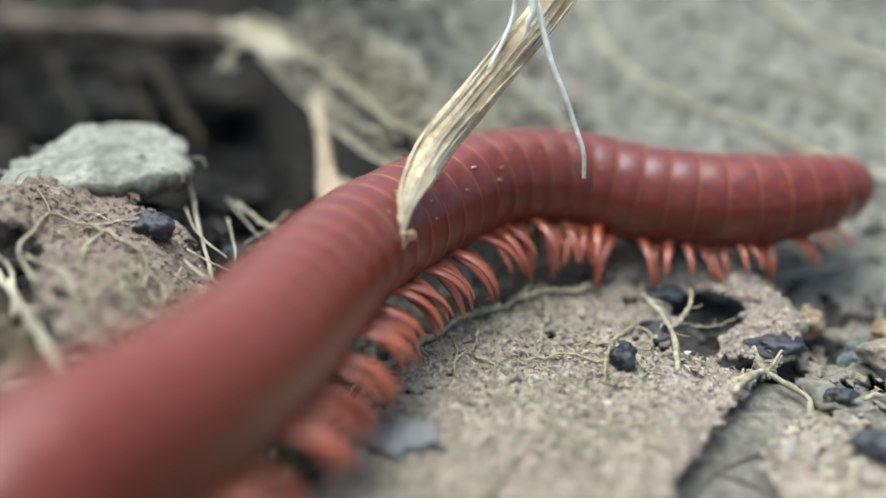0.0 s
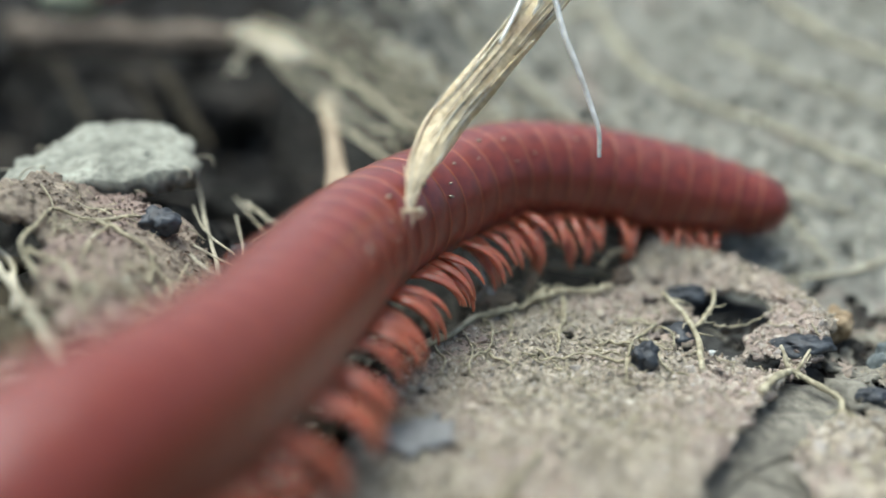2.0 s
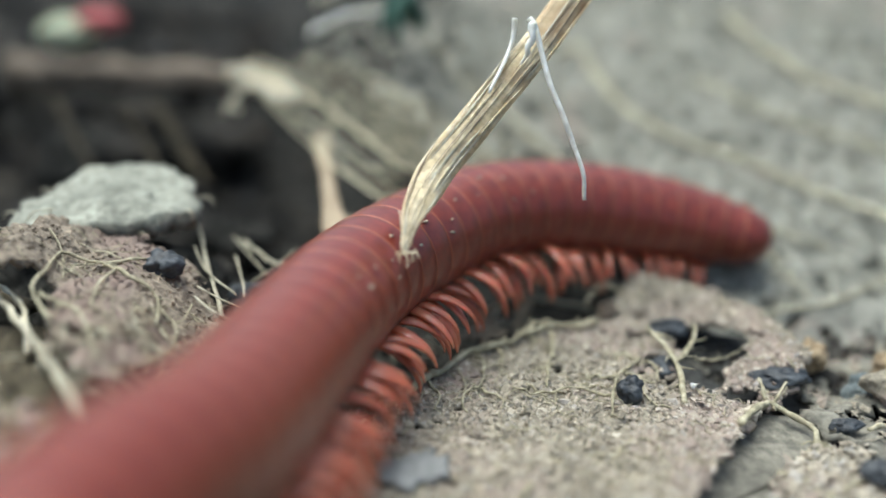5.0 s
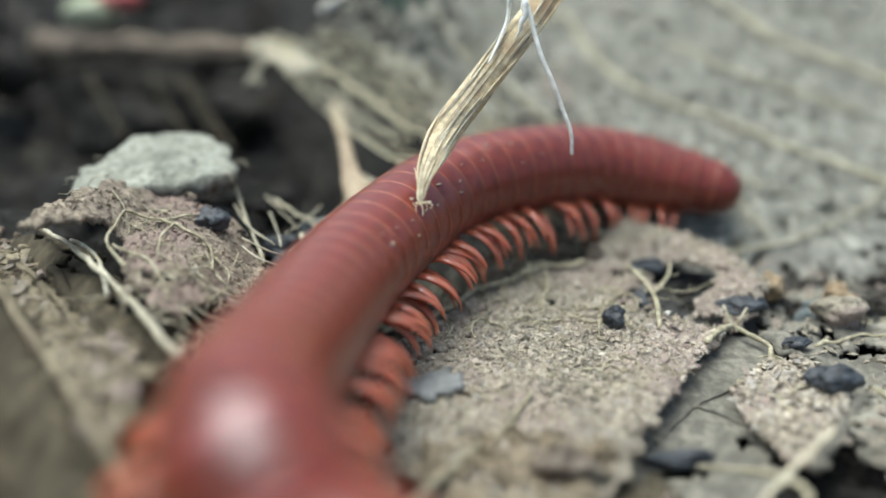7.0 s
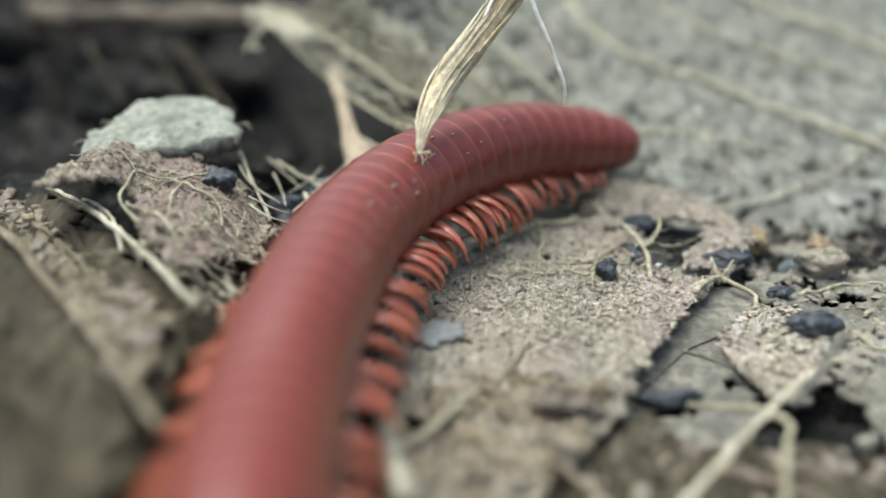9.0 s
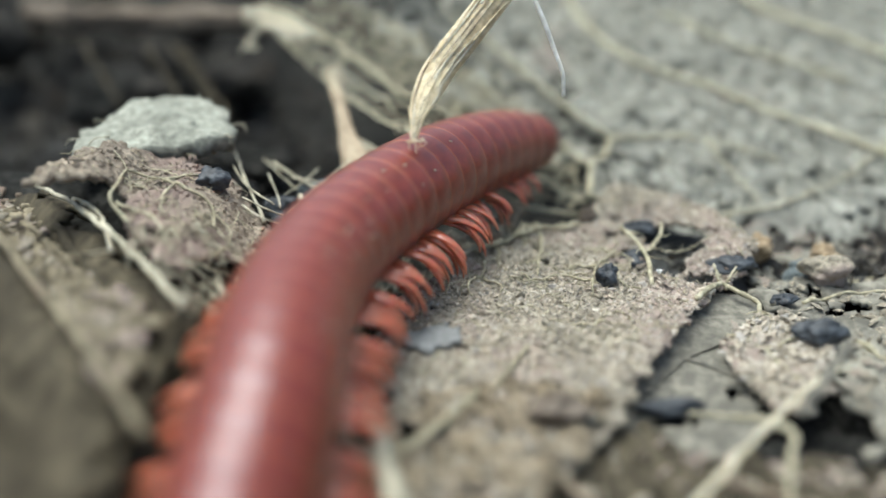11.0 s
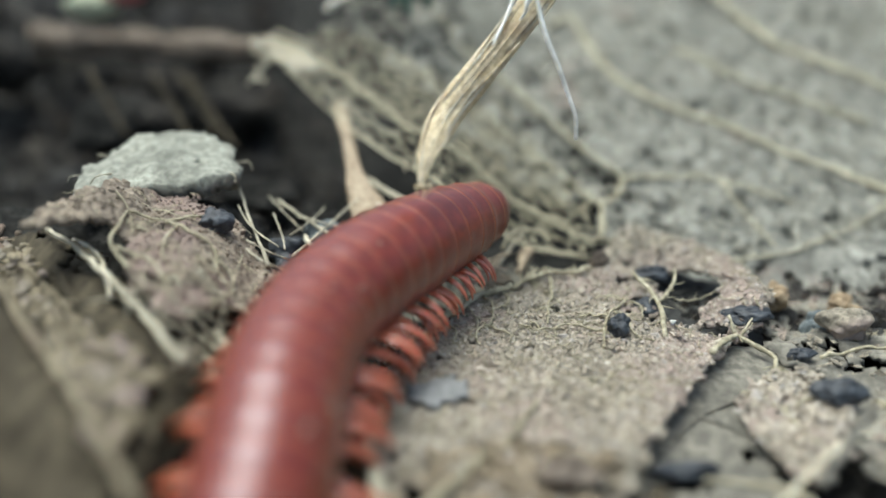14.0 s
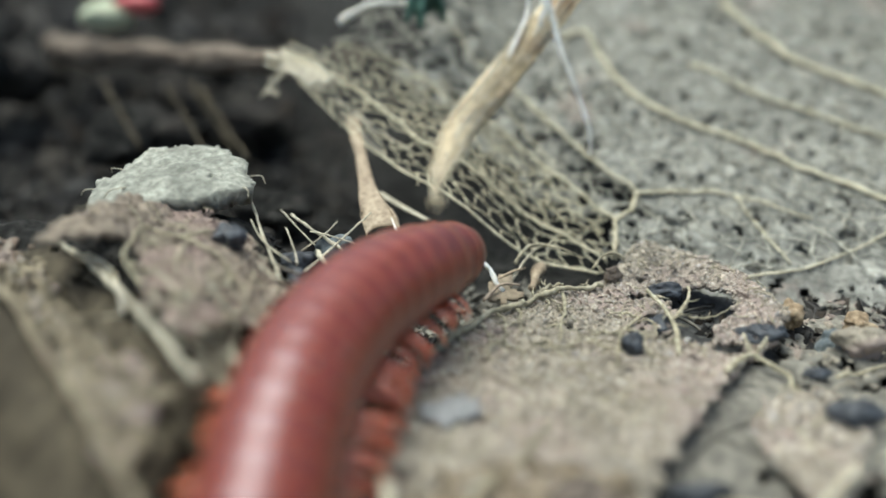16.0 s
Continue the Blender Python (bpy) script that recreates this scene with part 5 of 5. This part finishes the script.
def leg_mesh(side):
    """A curved walking leg: six joints, each swollen at its far end, ending in a fine claw."""
    pts = [(0, 0, 0), (0, 1.0 * side, 0.0), (-0.03, 2.0 * side, -0.16), (-0.08, 2.75 * side, -0.55), (-0.12, 3.2 * side, -1.0), (-0.16, 3.45 * side, -1.5), (-0.18, 3.52 * side, -1.9)]
    bm = bmesh.new()
    tube(bm, spline(pts, 5), lambda u: 0.035 + 0.255 * max(0.0, 1 - u) ** 0.85 * (1 + 0.16 * ((u * 6) % 1.0) - 0.08), 8, 0.0, 0.75)
    return bm


def curve_at(t):
    """Places of the rings (mm) along the body's line at one of the given moments."""
    pts = spline(BODY[t], 12)
    end = (pts[-1] - pts[-7]).normalized() * 1.5
    pts += [pts[-1] + Vector((end.x, end.y, 0.0)) * k for k in range(1, 60)]
    p = np.array([tuple(q) for q in pts])
    s = np.concatenate(([0], np.cumsum(np.linalg.norm(np.diff(p, axis=0), axis=1))))
    want = 0.9 + np.arange(RINGS + 1) * PITCH
    return np.stack([np.interp(want, s, p[:, k]) for k in range(3)], 1)


def ring_tracks():
    """Ring places at every half second, glided between the given moments."""
    keys = sorted(BODY)
    known = [curve_at(t) for t in keys]
    out = []
    for t in STEPS:
        k = max(i for i in range(len(keys)) if keys[i] <= t + 1e-6)
        if k == len(keys) - 1:
            out.append(known[-1])
            continue
        u = (t - keys[k]) / (keys[k + 1] - keys[k])
        out.append(known[k] + (known[k + 1] - known[k]) * u)
    return out


def ring_pose(places, i):
    a, b = places[max(0, i - 1)], places[min(RINGS, i + 1)]
    f = Vector(tuple(b - a)).normalized()
    side = Vector((0, 0, 1)).cross(f).normalized()
    up = f.cross(side)
    m = Matrix((f, side, up)).transposed().to_4x4()
    m.translation = Vector(tuple(places[i])) * MM
    return m


GRAINS = {11: [(0.55, 0.1)], 14: [(0.8, -0.1)], 15: [(0.5, 0.2), (1.0, 0.1)], 17: [(0.7, -0.2)], 18: [(0.4, 0.1)], 20: [(1.1, 0.2), (0.9, -0.1)], 22: [(0.8, 0.0)], 23: [(1.0, 0.1)], 25: [(0.9, 0.0), (1.2, 0.1)], 26: [(0.2, 0.0)], 16: [(0.35, 0.1), (0.72, -0.3)], 19: [(0.6, 0.1), (0.95, -0.2), (0.75, 0.3)], 21: [(0.7, 0.2), (0.85, 0.0), (0.97, -0.3)], 24: [(0.6, 0.1), (1.1, -0.1)], 27: [(0.8, 0.1)], 28: [(0.95, 0.0), (0.7, 0.2)], 13: [(0.9, 0.1)]}


def build_millipede():
    beast = tagged(new("millipede"), "glossy brick-red millipede with orange legs crawling over litter", "millipede")
    leg_data = {}
    for side in (-1, 1):
        o = part("leg", leg_mesh(side), LEG)
        leg_data[side] = o.data
        bpy.data.objects.remove(o)
    shared = {}
    rings, legs = [], []
    for i in range(RINGS):
        key = min(i, 8)
        if key not in shared:
            ob = part("ring", ring_mesh(i), SHELL, beast)
            rim = part("hind_rim", rim_mesh(i), RIM, ob, "thin orange hind edge") if i else None
            shared[key] = (ob.data, rim.data if rim else None)
        else:
            ob = new("ring", shared[key][0])
            ob.parent = beast
            rim = new("hind_rim", shared[key][1])
            rim.parent = ob
            rim["label"] = "thin orange hind edge"
        rings.append(ob)
        for a, x in GRAINS.get(round(i * 1.33), ())[:1 + i % 2]:
            r = ring_radius(i) * 1.0
            q = 0.6 + 0.5 * math.sin(9 * i + 30 * a) ** 2
            g = stone("dust_grain", (x, math.sin(a) * r, math.cos(a) * r), (0.1 * q, 0.07 * q, 0.04 * q), FIBRE, i + 10 * a, 1.8, 2, ob)
            g["label"] = "pale dust grain"
        if i < 2:
            continue
        low = -0.72 * ring_radius(i)
        for k, x in enumerate((0.43, 0.0, -0.43)):
            for side in (-1, 1):
                leg = new("leg", leg_data[side])
                leg.parent = ob
                leg["label"] = "jointed orange leg"
                k2 = (0.5 + 0.055 * i if i < 9 else 1.0) * (0.95 if side < 0 else 0.9) * (1 + 0.05 * math.sin(7.1 * i + 3 * k))
                leg.scale = ((1.05 if side < 0 else 1.5) * k2, k2, k2)
                legs.append((leg, Vector((x, 0.5 * side, low)) * MM, 3 * i + k, side, i))
    return rings, legs


RING_OBJECTS, LEG_OBJECTS = build_millipede()


def motions():
    tracks = ring_tracks()
    for i, ob in enumerate(RING_OBJECTS):
        walk(ob, [(t, ring_pose(p, i)) for t, p in zip(STEPS, tracks)])
    # legs: a wave that runs along the body, driven by how far the animal has crept
    way = [0.0]
    for a, b in zip(tracks, tracks[1:]):
        way.append(way[-1] + 0.25 + float(np.linalg.norm(b[20] - a[20])))
    across = [[p[i][1] for p in tracks] for i in range(RINGS)]
    beats = [i * 0.25 for i in range(65)]
    for leg, root, n, side, seat in LEG_OBJECTS:
        rows = []
        for t in beats:
            d = float(np.interp(t, STEPS, way))
            ph = 2 * math.pi * (d / 3.2 + n / 8.0 + 0.12 * math.sin(n * 0.31)) + (0.35 if side > 0 else 0)
            swing = (13 if side < 0 else 15) * math.sin(ph) + 2.5 * math.sin(n * 1.7)
            lift = (6 + 24 * sm((29 - float(np.interp(t, STEPS, across[seat]))) / 7) if side < 0 else 4) + (4 if side < 0 else 13) * math.cos(ph) + 3 * math.sin(n * 2.4)
            rows.append((t, Matrix.Translation(root) @ pose(0, 0, 0, lift * side, 0, swing * side)))
        walk(leg, rows)
    pull = ((0.0, 0.5, 33.5, 3.0), (2.0, -0.1, 33.6, 2.3), (4.0, 0.7, 33.6, 3.2), (5.2, -0.1, 33.2, 4.2), (6.5, -0.9, 32.2, 3.8), (8.0, -0.5, 31.4, 2.9), (10.5, -0.4, 31.6, 1.4),
            (12.5, -0.2, 32.8, 2.2), (13.5, -0.1, 33.0, 2.6), (14.05, -0.5, 33.8, 2.2), (14.5, -0.6, 37.4, 1.9), (16.0, -1.2, 38.0, 1.9))
    walk(focus_mark, [(t, pose(x * MM, y * MM, z * MM)) for t, x, y, z in pull])
    lean = ((0.0, 0.2, -0.6), (0.5, 0.1, -0.3), (1.0, 0.03, 0.05), (3.5, 0, 0), (6.5, -0.03, 0.12), (8.0, -0.03, 0.12), (9.2, -0.1, 0.65), (10.5, -0.2, 1.1), (12.5, -0.3, 1.3), (14.0, -0.3, 1.3), (16.0, -0.3, 1.4))
    walk(STRAW_THING, [(t, Matrix.Translation((STRAW_BASE + Vector((x, 0, z))) * MM)) for t, x, z in lean])


motions()
